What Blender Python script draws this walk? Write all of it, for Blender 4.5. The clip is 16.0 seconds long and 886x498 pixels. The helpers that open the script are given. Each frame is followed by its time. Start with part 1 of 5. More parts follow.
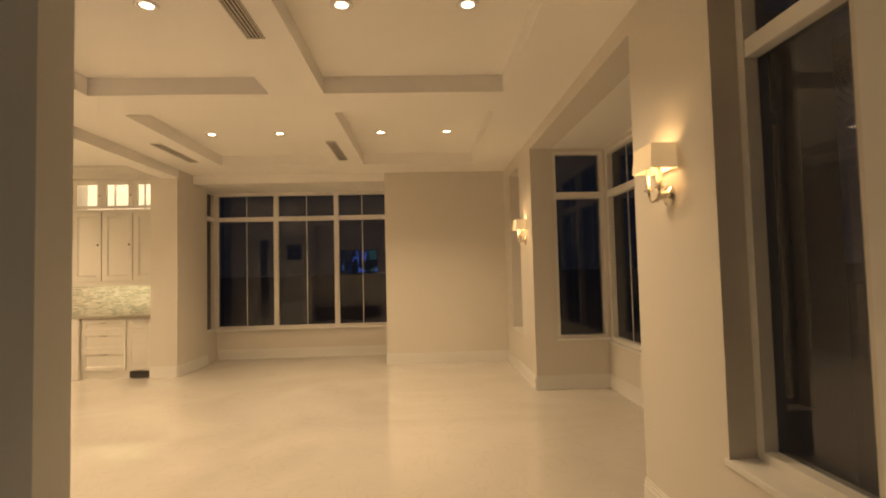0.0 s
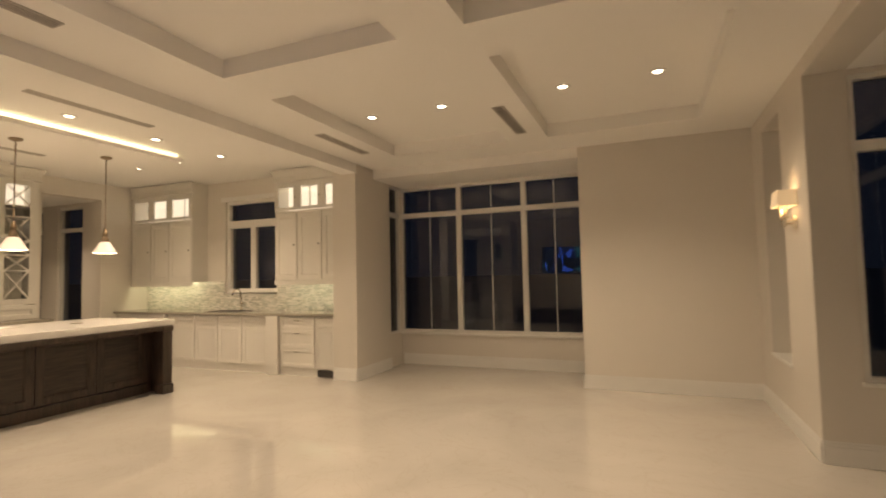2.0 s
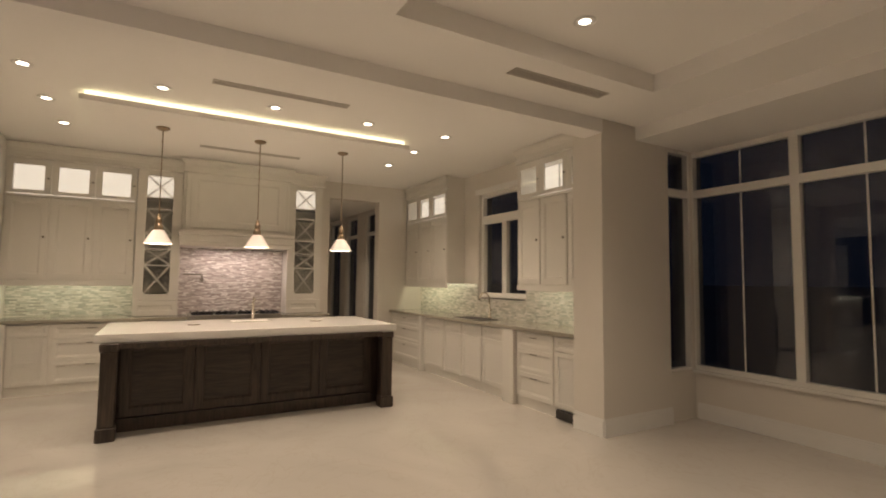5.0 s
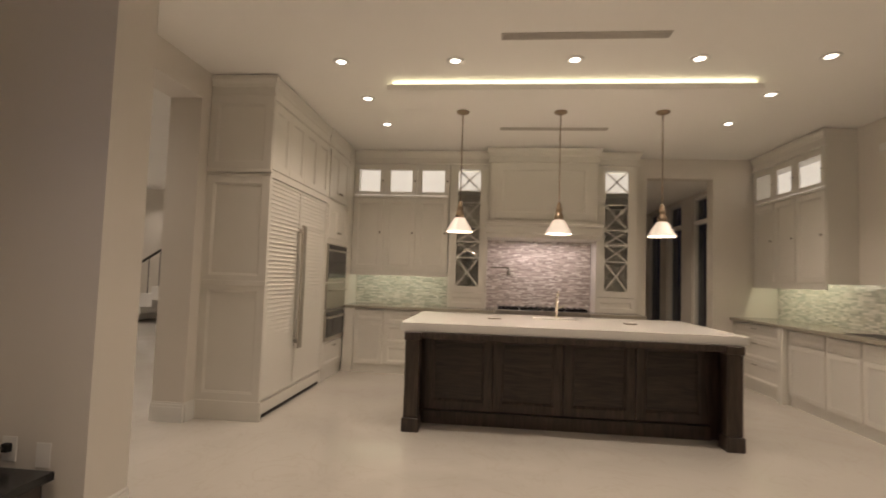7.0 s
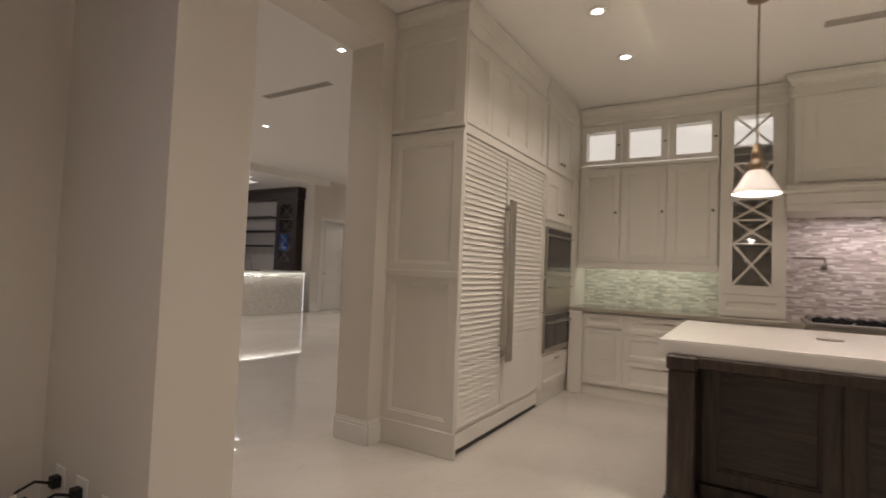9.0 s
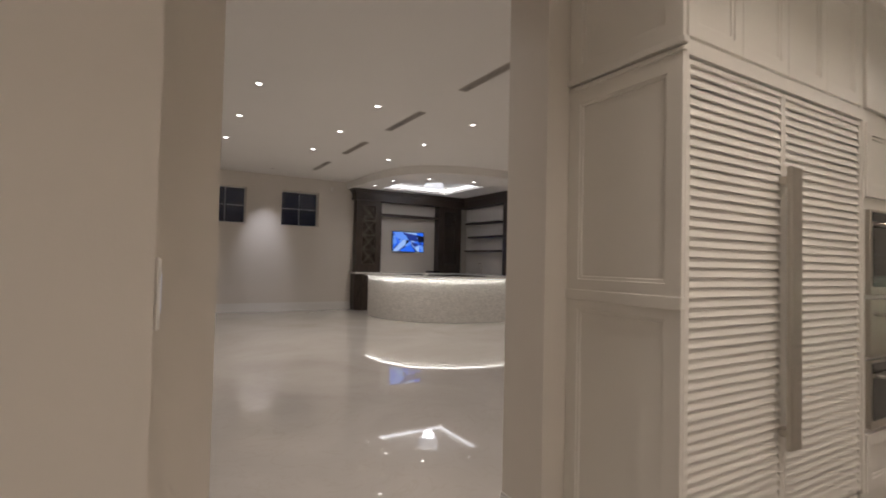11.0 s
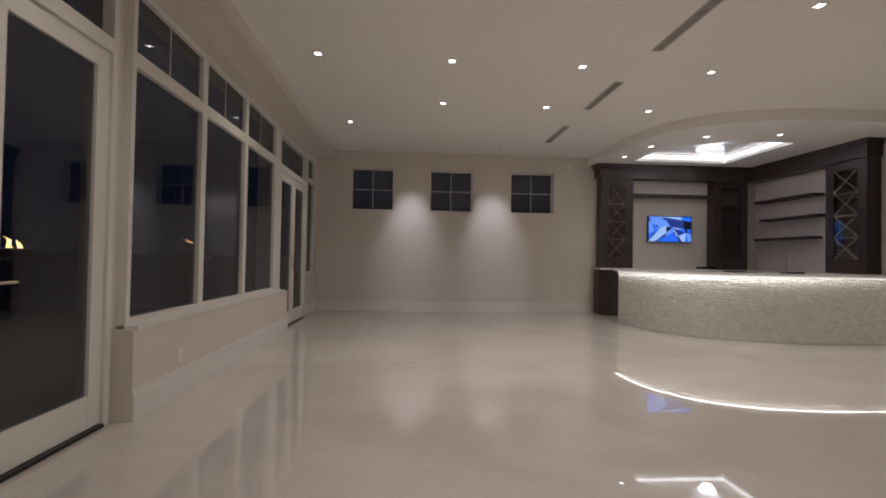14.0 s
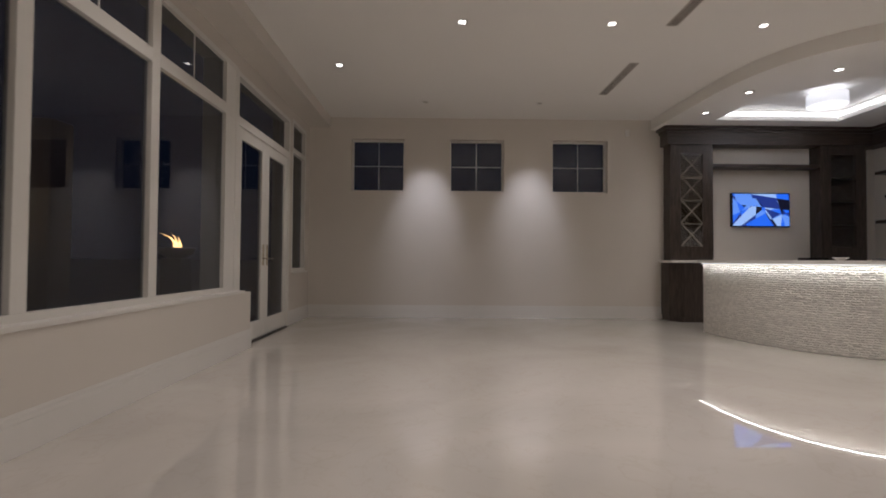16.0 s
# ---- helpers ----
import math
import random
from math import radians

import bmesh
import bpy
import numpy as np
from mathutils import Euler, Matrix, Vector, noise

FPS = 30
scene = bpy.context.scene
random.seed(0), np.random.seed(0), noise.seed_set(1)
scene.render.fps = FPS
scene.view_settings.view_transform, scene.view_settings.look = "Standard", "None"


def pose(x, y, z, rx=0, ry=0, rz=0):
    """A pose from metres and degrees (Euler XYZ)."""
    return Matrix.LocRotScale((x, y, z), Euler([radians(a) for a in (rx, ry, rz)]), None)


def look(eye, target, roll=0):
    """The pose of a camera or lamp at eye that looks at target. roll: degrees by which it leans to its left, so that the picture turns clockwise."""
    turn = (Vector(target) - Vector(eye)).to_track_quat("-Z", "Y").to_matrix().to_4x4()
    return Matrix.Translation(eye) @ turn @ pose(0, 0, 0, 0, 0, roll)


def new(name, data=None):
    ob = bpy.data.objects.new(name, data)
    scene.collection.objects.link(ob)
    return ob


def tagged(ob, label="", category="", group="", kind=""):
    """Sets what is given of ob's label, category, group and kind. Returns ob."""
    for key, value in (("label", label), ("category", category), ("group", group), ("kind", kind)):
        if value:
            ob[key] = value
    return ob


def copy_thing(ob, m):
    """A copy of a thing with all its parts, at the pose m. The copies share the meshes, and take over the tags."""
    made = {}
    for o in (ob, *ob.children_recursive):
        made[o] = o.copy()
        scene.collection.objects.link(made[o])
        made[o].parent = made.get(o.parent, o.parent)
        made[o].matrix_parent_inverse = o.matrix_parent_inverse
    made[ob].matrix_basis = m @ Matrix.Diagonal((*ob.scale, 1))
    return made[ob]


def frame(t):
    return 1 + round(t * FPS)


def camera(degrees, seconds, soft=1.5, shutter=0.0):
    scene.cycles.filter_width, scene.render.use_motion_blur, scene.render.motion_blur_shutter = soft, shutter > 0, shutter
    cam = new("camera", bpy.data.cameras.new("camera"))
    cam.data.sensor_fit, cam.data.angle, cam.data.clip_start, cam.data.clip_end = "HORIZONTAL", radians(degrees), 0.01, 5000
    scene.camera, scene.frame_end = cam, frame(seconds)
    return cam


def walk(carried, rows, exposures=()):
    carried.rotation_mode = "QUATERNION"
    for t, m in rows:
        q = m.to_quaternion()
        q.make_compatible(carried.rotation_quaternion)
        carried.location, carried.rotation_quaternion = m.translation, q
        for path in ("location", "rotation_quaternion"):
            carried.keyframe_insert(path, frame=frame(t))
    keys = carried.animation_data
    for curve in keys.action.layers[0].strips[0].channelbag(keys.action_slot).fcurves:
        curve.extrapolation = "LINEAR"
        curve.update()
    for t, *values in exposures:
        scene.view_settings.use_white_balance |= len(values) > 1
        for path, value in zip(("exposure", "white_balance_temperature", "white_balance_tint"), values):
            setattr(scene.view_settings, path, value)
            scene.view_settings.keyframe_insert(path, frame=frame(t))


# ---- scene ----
cam = camera(83.7, 16.0, 1.8, 0.35)
PATH = [
    (0, (0.322, -0.247, 1.431), (0.402, 1.75, 1.521), -1.4),
    (0.5, (0.33, 0.02, 1.454), (0.364, 2.018, 1.538), -1.6),
    (1, (0.377, 0.378, 1.471), (0.268, 2.374, 1.553), -1.6),
    (1.5, (0.469, 0.802, 1.448), (-0.001, 2.743, 1.546), -1.4),
    (2, (0.496, 1.171, 1.428), (-0.265, 3.018, 1.534), -1.2),
    (2.5, (0.432, 1.581, 1.413), (-0.587, 3.299, 1.529), -0.8),
    (3, (0.412, 2.073, 1.386), (-0.853, 3.617, 1.513), -0.4),
    (5.5, (-0.068, 3.595, 1.441), (-1.899, 4.392, 1.567), 0.7),
    (6, (-0.258, 3.717, 1.427), (-2.192, 4.213, 1.548), 0.9),
    (6.5, (-0.576, 3.775, 1.389), (-2.572, 3.846, 1.504), 1.5),
    (7, (-0.926, 3.717, 1.342), (-2.913, 3.523, 1.453), 1.9),
    (7.5, (-1.29, 3.611, 1.308), (-3.247, 3.211, 1.407), 2.0),
    (8, (-1.668, 3.552, 1.279), (-3.561, 2.911, 1.372), 2.3),
    (8.5, (-1.97, 3.452, 1.267), (-3.782, 2.609, 1.35), 2.3),
    (9, (-2.327, 3.343, 1.26), (-4.029, 2.297, 1.34), 2.3),
    (11.5, (-3.657, 2.663, 1.369), (-4.472, 0.837, 1.419), 1.3),
    (12, (-3.83, 2.372, 1.353), (-4.444, 0.469, 1.398), 1.5),
    (12.5, (-3.953, 2.009, 1.308), (-4.346, 0.049, 1.349), 1.4),
    (13, (-4.022, 1.612, 1.255), (-4.301, -0.368, 1.3), 1.4),
    (13.5, (-4.034, 1.139, 1.226), (-4.233, -0.851, 1.267), 1.2),
    (14, (-4.077, 0.634, 1.18), (-4.208, -1.362, 1.219), 1.0),
    (14.5, (-4.191, 0.102, 1.124), (-4.243, -1.897, 1.164), 0.8),
    (15, (-4.286, -0.422, 1.107), (-4.317, -2.422, 1.142), 0.8),
    (15.5, (-4.24, -1.017, 1.054), (-4.285, -3.016, 1.091), 0.6),
    (16, (-4.289, -1.643, 1.011), (-4.309, -3.642, 1.057), 0.4),
]
walk(cam, [(t, look(eye, target, roll)) for t, eye, target, roll in PATH],
     [(0.0, 1.00, 8900, 13), (1.0, 0.91, 8200, 13), (2.5, 0.71, 6800, 12), (5.5, 0.34, 6350, 13), (9.0, 0.23, 5650, 14), (11.5, 0.17, 5480, 14), (13.0, 0.23, 5500, 15), (16.0, 0.18, 5430, 15)])

# ---- world ----
world = bpy.data.worlds.new("night_sky")
scene.world = world
world.use_nodes = True
wn = world.node_tree
bg = wn.nodes["Background"]
bg.inputs[0].default_value = (0.045, 0.06, 0.11, 1)
bg.inputs[1].default_value = 0.12


# ---- materials ----
def mat(name, color, rough=0.5, metal=0.0, scale=4.0, vary=0.06, bump=0.02, fine=60.0, spec=0.5, emit=None, power=0.0,
        coat=0.0, stretch=(1, 1, 1)):
    m = bpy.data.materials.new(name)
    m.use_nodes = True
    nt = m.node_tree
    p = nt.nodes["Principled BSDF"]
    p.inputs["Roughness"].default_value = rough
    p.inputs["Metallic"].default_value = metal
    p.inputs["Specular IOR Level"].default_value = spec
    p.inputs["Coat Weight"].default_value = coat
    if emit:
        p.inputs["Emission Color"].default_value = (*emit, 1)
        p.inputs["Emission Strength"].default_value = power
    tc = nt.nodes.new("ShaderNodeTexCoord")
    mp = nt.nodes.new("ShaderNodeMapping")
    mp.inputs["Scale"].default_value = stretch
    nt.links.new(tc.outputs["Object"], mp.inputs[0])
    n1 = nt.nodes.new("ShaderNodeTexNoise")
    n1.inputs["Scale"].default_value = scale
    n1.inputs["Detail"].default_value = 6
    nt.links.new(mp.outputs[0], n1.inputs["Vector"])
    mix = nt.nodes.new("ShaderNodeMixRGB")
    lo = tuple(max(0.0, c * (1 - vary)) for c in color)
    hi = tuple(min(1.0, c * (1 + vary)) for c in color)
    mix.inputs[1].default_value = (*lo, 1)
    mix.inputs[2].default_value = (*hi, 1)
    nt.links.new(n1.outputs["Fac"], mix.inputs[0])
    nt.links.new(mix.outputs[0], p.inputs["Base Color"])
    n2 = nt.nodes.new("ShaderNodeTexNoise")
    n2.inputs["Scale"].default_value = fine
    n2.inputs["Detail"].default_value = 3
    nt.links.new(mp.outputs[0], n2.inputs["Vector"])
    if bump > 0:
        b = nt.nodes.new("ShaderNodeBump")
        b.inputs["Strength"].default_value = bump
        b.inputs["Distance"].default_value = 0.01
        nt.links.new(n2.outputs["Fac"], b.inputs["Height"])
        nt.links.new(b.outputs[0], p.inputs["Normal"])
    mr = nt.nodes.new("ShaderNodeMapRange")
    mr.inputs[3].default_value = max(0.0, rough - 0.05)
    mr.inputs[4].default_value = min(1.0, rough + 0.05)
    nt.links.new(n2.outputs["Fac"], mr.inputs[0])
    nt.links.new(mr.outputs[0], p.inputs["Roughness"])
    return m


def wood(name, dark, light, axis=2, rough=0.38):
    m = bpy.data.materials.new(name)
    m.use_nodes = True
    nt = m.node_tree
    p = nt.nodes["Principled BSDF"]
    p.inputs["Roughness"].default_value = rough
    tc = nt.nodes.new("ShaderNodeTexCoord")
    oi = nt.nodes.new("ShaderNodeObjectInfo")
    mp = nt.nodes.new("ShaderNodeMapping")
    s = [14.0, 14.0, 14.0]
    s[axis] = 1.2
    mp.inputs["Scale"].default_value = s
    nt.links.new(tc.outputs["Object"], mp.inputs[0])
    nt.links.new(oi.outputs["Random"], mp.inputs["Location"])
    n = nt.nodes.new("ShaderNodeTexNoise")
    n.inputs["Scale"].default_value = 2.2
    n.inputs["Detail"].default_value = 9
    n.inputs["Distortion"].default_value = 1.3
    nt.links.new(mp.outputs[0], n.inputs["Vector"])
    r = nt.nodes.new("ShaderNodeValToRGB")
    r.color_ramp.elements[0].position, r.color_ramp.elements[1].position = 0.3, 0.72
    r.color_ramp.elements[0].color, r.color_ramp.elements[1].color = (*dark, 1), (*light, 1)
    nt.links.new(n.outputs["Fac"], r.inputs[0])
    nt.links.new(r.outputs[0], p.inputs["Base Color"])
    b = nt.nodes.new("ShaderNodeBump")
    b.inputs["Strength"].default_value, b.inputs["Distance"].default_value = 0.15, 0.004
    nt.links.new(n.outputs["Fac"], b.inputs["Height"])
    nt.links.new(b.outputs[0], p.inputs["Normal"])
    return m


def strip_glaze(name, cols, rough=0.22):
    """Glazed strips, each in one of a few colours."""
    m = bpy.data.materials.new(name)
    m.use_nodes = True
    nt = m.node_tree
    p = nt.nodes["Principled BSDF"]
    p.inputs["Roughness"].default_value = rough
    g = nt.nodes.new("ShaderNodeNewGeometry")
    o = nt.nodes.new("ShaderNodeObjectInfo")
    ad = nt.nodes.new("ShaderNodeMath")
    nt.links.new(g.outputs["Random Per Island"], ad.inputs[0])
    nt.links.new(o.outputs["Random"], ad.inputs[1])
    fr = nt.nodes.new("ShaderNodeMath")
    fr.operation = "FRACT"
    nt.links.new(ad.outputs[0], fr.inputs[0])
    r = nt.nodes.new("ShaderNodeValToRGB")
    r.color_ramp.interpolation = "CONSTANT"
    e = r.color_ramp.elements
    e[0].position, e[0].color = 0.0, (*cols[0], 1)
    e[1].position, e[1].color = 1.0 - 1.0 / len(cols), (*cols[-1], 1)
    for k, c in enumerate(cols[1:-1]):
        e.new((k + 1) / len(cols)).color = (*c, 1)
    nt.links.new(fr.outputs[0], r.inputs[0])
    tc = nt.nodes.new("ShaderNodeTexCoord")
    n = nt.nodes.new("ShaderNodeTexNoise")
    n.inputs["Scale"].default_value, n.inputs["Detail"].default_value = 45.0, 5
    nt.links.new(tc.outputs["Object"], n.inputs["Vector"])
    mr = nt.nodes.new("ShaderNodeMapRange")
    mr.inputs[3].default_value, mr.inputs[4].default_value = 0.86, 1.12
    nt.links.new(n.outputs["Fac"], mr.inputs[0])
    mx = nt.nodes.new("ShaderNodeVectorMath")
    mx.operation = "SCALE"
    nt.links.new(r.outputs[0], mx.inputs[0])
    nt.links.new(mr.outputs[0], mx.inputs["Scale"])
    nt.links.new(mx.outputs[0], p.inputs["Base Color"])
    return m


def marble(name):
    m = bpy.data.materials.new(name)
    m.use_nodes = True
    nt = m.node_tree
    p = nt.nodes["Principled BSDF"]
    p.inputs["Roughness"].default_value = 0.05
    tc = nt.nodes.new("ShaderNodeTexCoord")
    n = nt.nodes.new("ShaderNodeTexNoise")
    n.inputs["Scale"].default_value, n.inputs["Detail"].default_value, n.inputs["Distortion"].default_value = 0.55, 9, 1.6
    nt.links.new(tc.outputs["Object"], n.inputs["Vector"])
    r = nt.nodes.new("ShaderNodeValToRGB")
    r.color_ramp.elements[0].position, r.color_ramp.elements[1].position = 0.25, 0.75
    r.color_ramp.elements[0].color, r.color_ramp.elements[1].color = (0.54, 0.505, 0.455, 1), (0.655, 0.62, 0.57, 1)
    nt.links.new(n.outputs["Fac"], r.inputs[0])
    v = nt.nodes.new("ShaderNodeTexNoise")
    v.inputs["Scale"].default_value, v.inputs["Detail"].default_value, v.inputs["Distortion"].default_value = 1.4, 8, 3.0
    nt.links.new(tc.outputs["Object"], v.inputs["Vector"])
    vr = nt.nodes.new("ShaderNodeValToRGB")
    vr.color_ramp.elements[0].position, vr.color_ramp.elements[1].position = 0.485, 0.5
    vr.color_ramp.elements[0].color, vr.color_ramp.elements[1].color = (1, 1, 1, 1), (0.86, 0.80, 0.72, 1)
    x = vr.color_ramp.elements.new(0.52)
    x.color = (1, 1, 1, 1)
    nt.links.new(v.outputs["Fac"], vr.inputs[0])
    mx = nt.nodes.new("ShaderNodeMixRGB")
    mx.blend_type = "MULTIPLY"
    mx.inputs[0].default_value = 0.3
    nt.links.new(r.outputs[0], mx.inputs[1])
    nt.links.new(vr.outputs[0], mx.inputs[2])
    nt.links.new(mx.outputs[0], p.inputs["Base Color"])
    w = nt.nodes.new("ShaderNodeTexNoise")
    w.inputs["Scale"].default_value = 2.3
    nt.links.new(tc.outputs["Object"], w.inputs["Vector"])
    mr = nt.nodes.new("ShaderNodeMapRange")
    mr.inputs[3].default_value, mr.inputs[4].default_value = 0.002, 0.009
    nt.links.new(w.outputs["Fac"], mr.inputs[0])
    nt.links.new(mr.outputs[0], p.inputs["Roughness"])
    b = nt.nodes.new("ShaderNodeBump")
    b.inputs["Strength"].default_value, b.inputs["Distance"].default_value = 0.001, 0.002
    p.inputs["IOR"].default_value = 1.95
    nt.links.new(w.outputs["Fac"], b.inputs["Height"])
    nt.links.new(b.outputs[0], p.inputs["Normal"])
    return m


def clear_glass(name, tint=(1, 1, 1)):
    m = bpy.data.materials.new(name)
    m.use_nodes = True
    nt = m.node_tree
    nt.nodes.remove(nt.nodes["Principled BSDF"])
    out = nt.nodes["Material Output"]
    tr = nt.nodes.new("ShaderNodeBsdfTransparent")
    tr.inputs[0].default_value = (*tint, 1)
    gl = nt.nodes.new("ShaderNodeBsdfGlossy")
    gl.inputs["Roughness"].default_value = 0.01
    lw = nt.nodes.new("ShaderNodeLayerWeight")
    lw.inputs[0].default_value = 0.5
    pw = nt.nodes.new("ShaderNodeMath")
    pw.operation = "POWER"
    pw.inputs[1].default_value = 4.5
    nt.links.new(lw.outputs["Facing"], pw.inputs[0])
    fr = nt.nodes.new("ShaderNodeMapRange")
    fr.inputs[3].default_value, fr.inputs[4].default_value = 0.065, 0.5
    nt.links.new(pw.outputs[0], fr.inputs[0])
    mx = nt.nodes.new("ShaderNodeMixShader")
    nt.links.new(fr.outputs[0], mx.inputs[0])
    nt.links.new(tr.outputs[0], mx.inputs[1])
    nt.links.new(gl.outputs[0], mx.inputs[2])
    nt.links.new(mx.outputs[0], out.inputs[0])
    return m


def glow(name, color, power, base=0.8):
    m = bpy.data.materials.new(name)
    m.use_nodes = True
    p = m.node_tree.nodes["Principled BSDF"]
    p.inputs["Base Color"].default_value = (base, base, base, 1)
    p.inputs["Emission Color"].default_value = (*color, 1)
    p.inputs["Emission Strength"].default_value = power
    return m


WALL = mat("wall_paint", (0.72, 0.675, 0.61), 0.6, vary=0.03, scale=1.5, bump=0.03, fine=120)
CEIL = mat("ceiling_paint", (0.905, 0.88, 0.835), 0.7, vary=0.02, scale=1.2, bump=0.03, fine=140)
TRIM = mat("trim_paint", (0.80, 0.78, 0.74), 0.35, vary=0.02, bump=0.01)
CAB = mat("cabinet_paint", (0.74, 0.71, 0.65), 0.38, vary=0.04, scale=3, bump=0.02, fine=90)
FRAME = mat("window_frame_paint", (0.80, 0.78, 0.73), 0.35, vary=0.02, bump=0.01)
FLOOR = marble("polished_cream_marble")
ISLE = wood("dark_stained_oak", (0.022, 0.015, 0.011), (0.085, 0.060, 0.044))
ISLEH = wood("dark_stained_oak_across", (0.018, 0.013, 0.010), (0.070, 0.050, 0.037), axis=0)
BARW = wood("espresso_wood", (0.026, 0.019, 0.015), (0.085, 0.064, 0.050))
BARX = wood("espresso_glazing_bar", (0.20, 0.17, 0.14), (0.34, 0.30, 0.25))
BARH = wood("espresso_wood_long", (0.026, 0.019, 0.015), (0.085, 0.064, 0.050), axis=0)
QUARTZ = mat("white_quartz", (0.86, 0.84, 0.80), 0.14, vary=0.03, scale=2, bump=0.0)
GRANITE = mat("gray_granite", (0.36, 0.33, 0.27), 0.12, vary=0.35, scale=38, bump=0.0)
SPLASH = strip_glaze("strip_mosaic", [(0.74, 0.72, 0.65), (0.46, 0.46, 0.40), (0.62, 0.60, 0.52), (0.54, 0.55, 0.48), (0.80, 0.77, 0.70), (0.66, 0.65, 0.58)])
# Strip mosaic again, with the pinkish hood light put into its colours.
HOODM = strip_glaze("hood_tinted_mosaic", [(0.70, 0.65, 0.60), (0.42, 0.36, 0.33), (0.58, 0.51, 0.47), (0.50, 0.44, 0.40), (0.84, 0.80, 0.75), (0.64, 0.57, 0.53)])
GROUT = mat("pale_grout", (0.50, 0.47, 0.42), 0.85, vary=0.08, scale=20, bump=0.05)
STEEL = mat("brushed_steel", (0.50, 0.47, 0.42), 0.42, 1.0, scale=40, vary=0.08, bump=0.02, stretch=(1, 1, 12))
NICKEL = mat("polished_nickel", (0.72, 0.66, 0.56), 0.18, 1.0, vary=0.03, bump=0.0)
PEWTER = mat("aged_pewter", (0.26, 0.23, 0.19), 0.35, 1.0, vary=0.1, bump=0.0)
BLACK = mat("black_enamel", (0.012, 0.012, 0.013), 0.25, vary=0.2, bump=0.0)
DGLASS = mat("dark_oven_glass", (0.02, 0.019, 0.018), 0.06, vary=0.1, bump=0.0)
VENT = mat("vent_metal", (0.50, 0.46, 0.41), 0.5, vary=0.05, bump=0.0)
# Near-black painted in for the shade inside slots, gaps and the sink.
VOID = mat("vent_shadow", (0.05, 0.045, 0.04), 0.8, vary=0.1, bump=0.0)
# Door colour holds the bluish dusk shade that falls on the open leaf.
DUSKDOOR = mat("dusk_shaded_door_paint", (0.46, 0.50, 0.55), 0.4, vary=0.06, scale=2, bump=0.02)
PLATE = mat("white_plastic", (0.82, 0.80, 0.76), 0.3, vary=0.01, bump=0.0)
SHADE = mat("linen_shade", (0.85, 0.72, 0.52), 0.8, vary=0.06, scale=90, bump=0.1, fine=200, emit=(1.0, 0.72, 0.42), power=0.15)
OPAL = mat("opal_glass", (0.88, 0.84, 0.80), 0.2, vary=0.02, bump=0.0, emit=(1.0, 0.76, 0.55), power=0.30)
GLASS = clear_glass("window_glass", (0.60, 0.61, 0.62))
CGLASS = clear_glass("cabinet_glass", (0.92, 0.92, 0.90))
CAN = glow("downlight_glow", (1.0, 0.86, 0.66), 7.0)
COVE = glow("cove_strip", (1.0, 0.88, 0.52), 1.35)
COVEW = glow("bar_cove_strip", (1.0, 0.93, 0.82), 2.0)
LED = glow("bar_led_strip", (1.0, 0.93, 0.74), 0.8)
LEDEND = glow("bar_end_strip", (1.0, 0.93, 0.80), 0.55)
# Emission replaces the cabinet lamps; the back panel itself glows.
GLOWBACK = glow("glowing_cabinet_back", (1.0, 0.87, 0.72), 0.62)
BULB = glow("lamp_bulb", (1.0, 0.75, 0.45), 2.0)
FLAME = glow("gas_flame", (1.0, 0.50, 0.14), 7.0)
UCAB = glow("under_cabinet_strip", (1.0, 0.93, 0.62), 1.8)
TVS = [glow("picture_%s" % n, c, p, 0.01) for n, c, p in (("navy", (0.02, 0.04, 0.22), 0.8), ("blue", (0.04, 0.17, 0.85), 0.75), ("sky", (0.20, 0.40, 1.0), 0.65),
                                                      ("pale", (0.50, 0.68, 1.0), 0.65), ("black", (0.01, 0.01, 0.03), 0.4))]
TVD = [glow("dim_picture_%s" % n, c, p, 0.01) for n, c, p in (("black", (0.01, 0.01, 0.02), 0.3), ("slate", (0.05, 0.07, 0.10), 0.4), ("navy", (0.02, 0.05, 0.25), 0.5),
                                                       ("blue", (0.05, 0.15, 0.95), 1.6), ("teal", (0.05, 0.30, 0.35), 0.6))]
PADS = glow("keypad_screen", (0.25, 0.32, 0.55), 0.17)
BAG = mat("cloudy_plastic", (0.62, 0.58, 0.53), 0.22, vary=0.15, scale=20, bump=0.1)
CABLE = mat("black_cable", (0.01, 0.01, 0.01), 0.5, vary=0.1, bump=0.0)
PATIO = mat("patio_stone", (0.22, 0.21, 0.20), 0.5, vary=0.2, scale=3, bump=0.1, fine=30)
LEAF = mat("palm_leaf", (0.05, 0.08, 0.04), 0.6, vary=0.3, bump=0.1)
STUCCO = mat("stucco", (0.42, 0.42, 0.44), 0.8, vary=0.08, bump=0.2, fine=50)


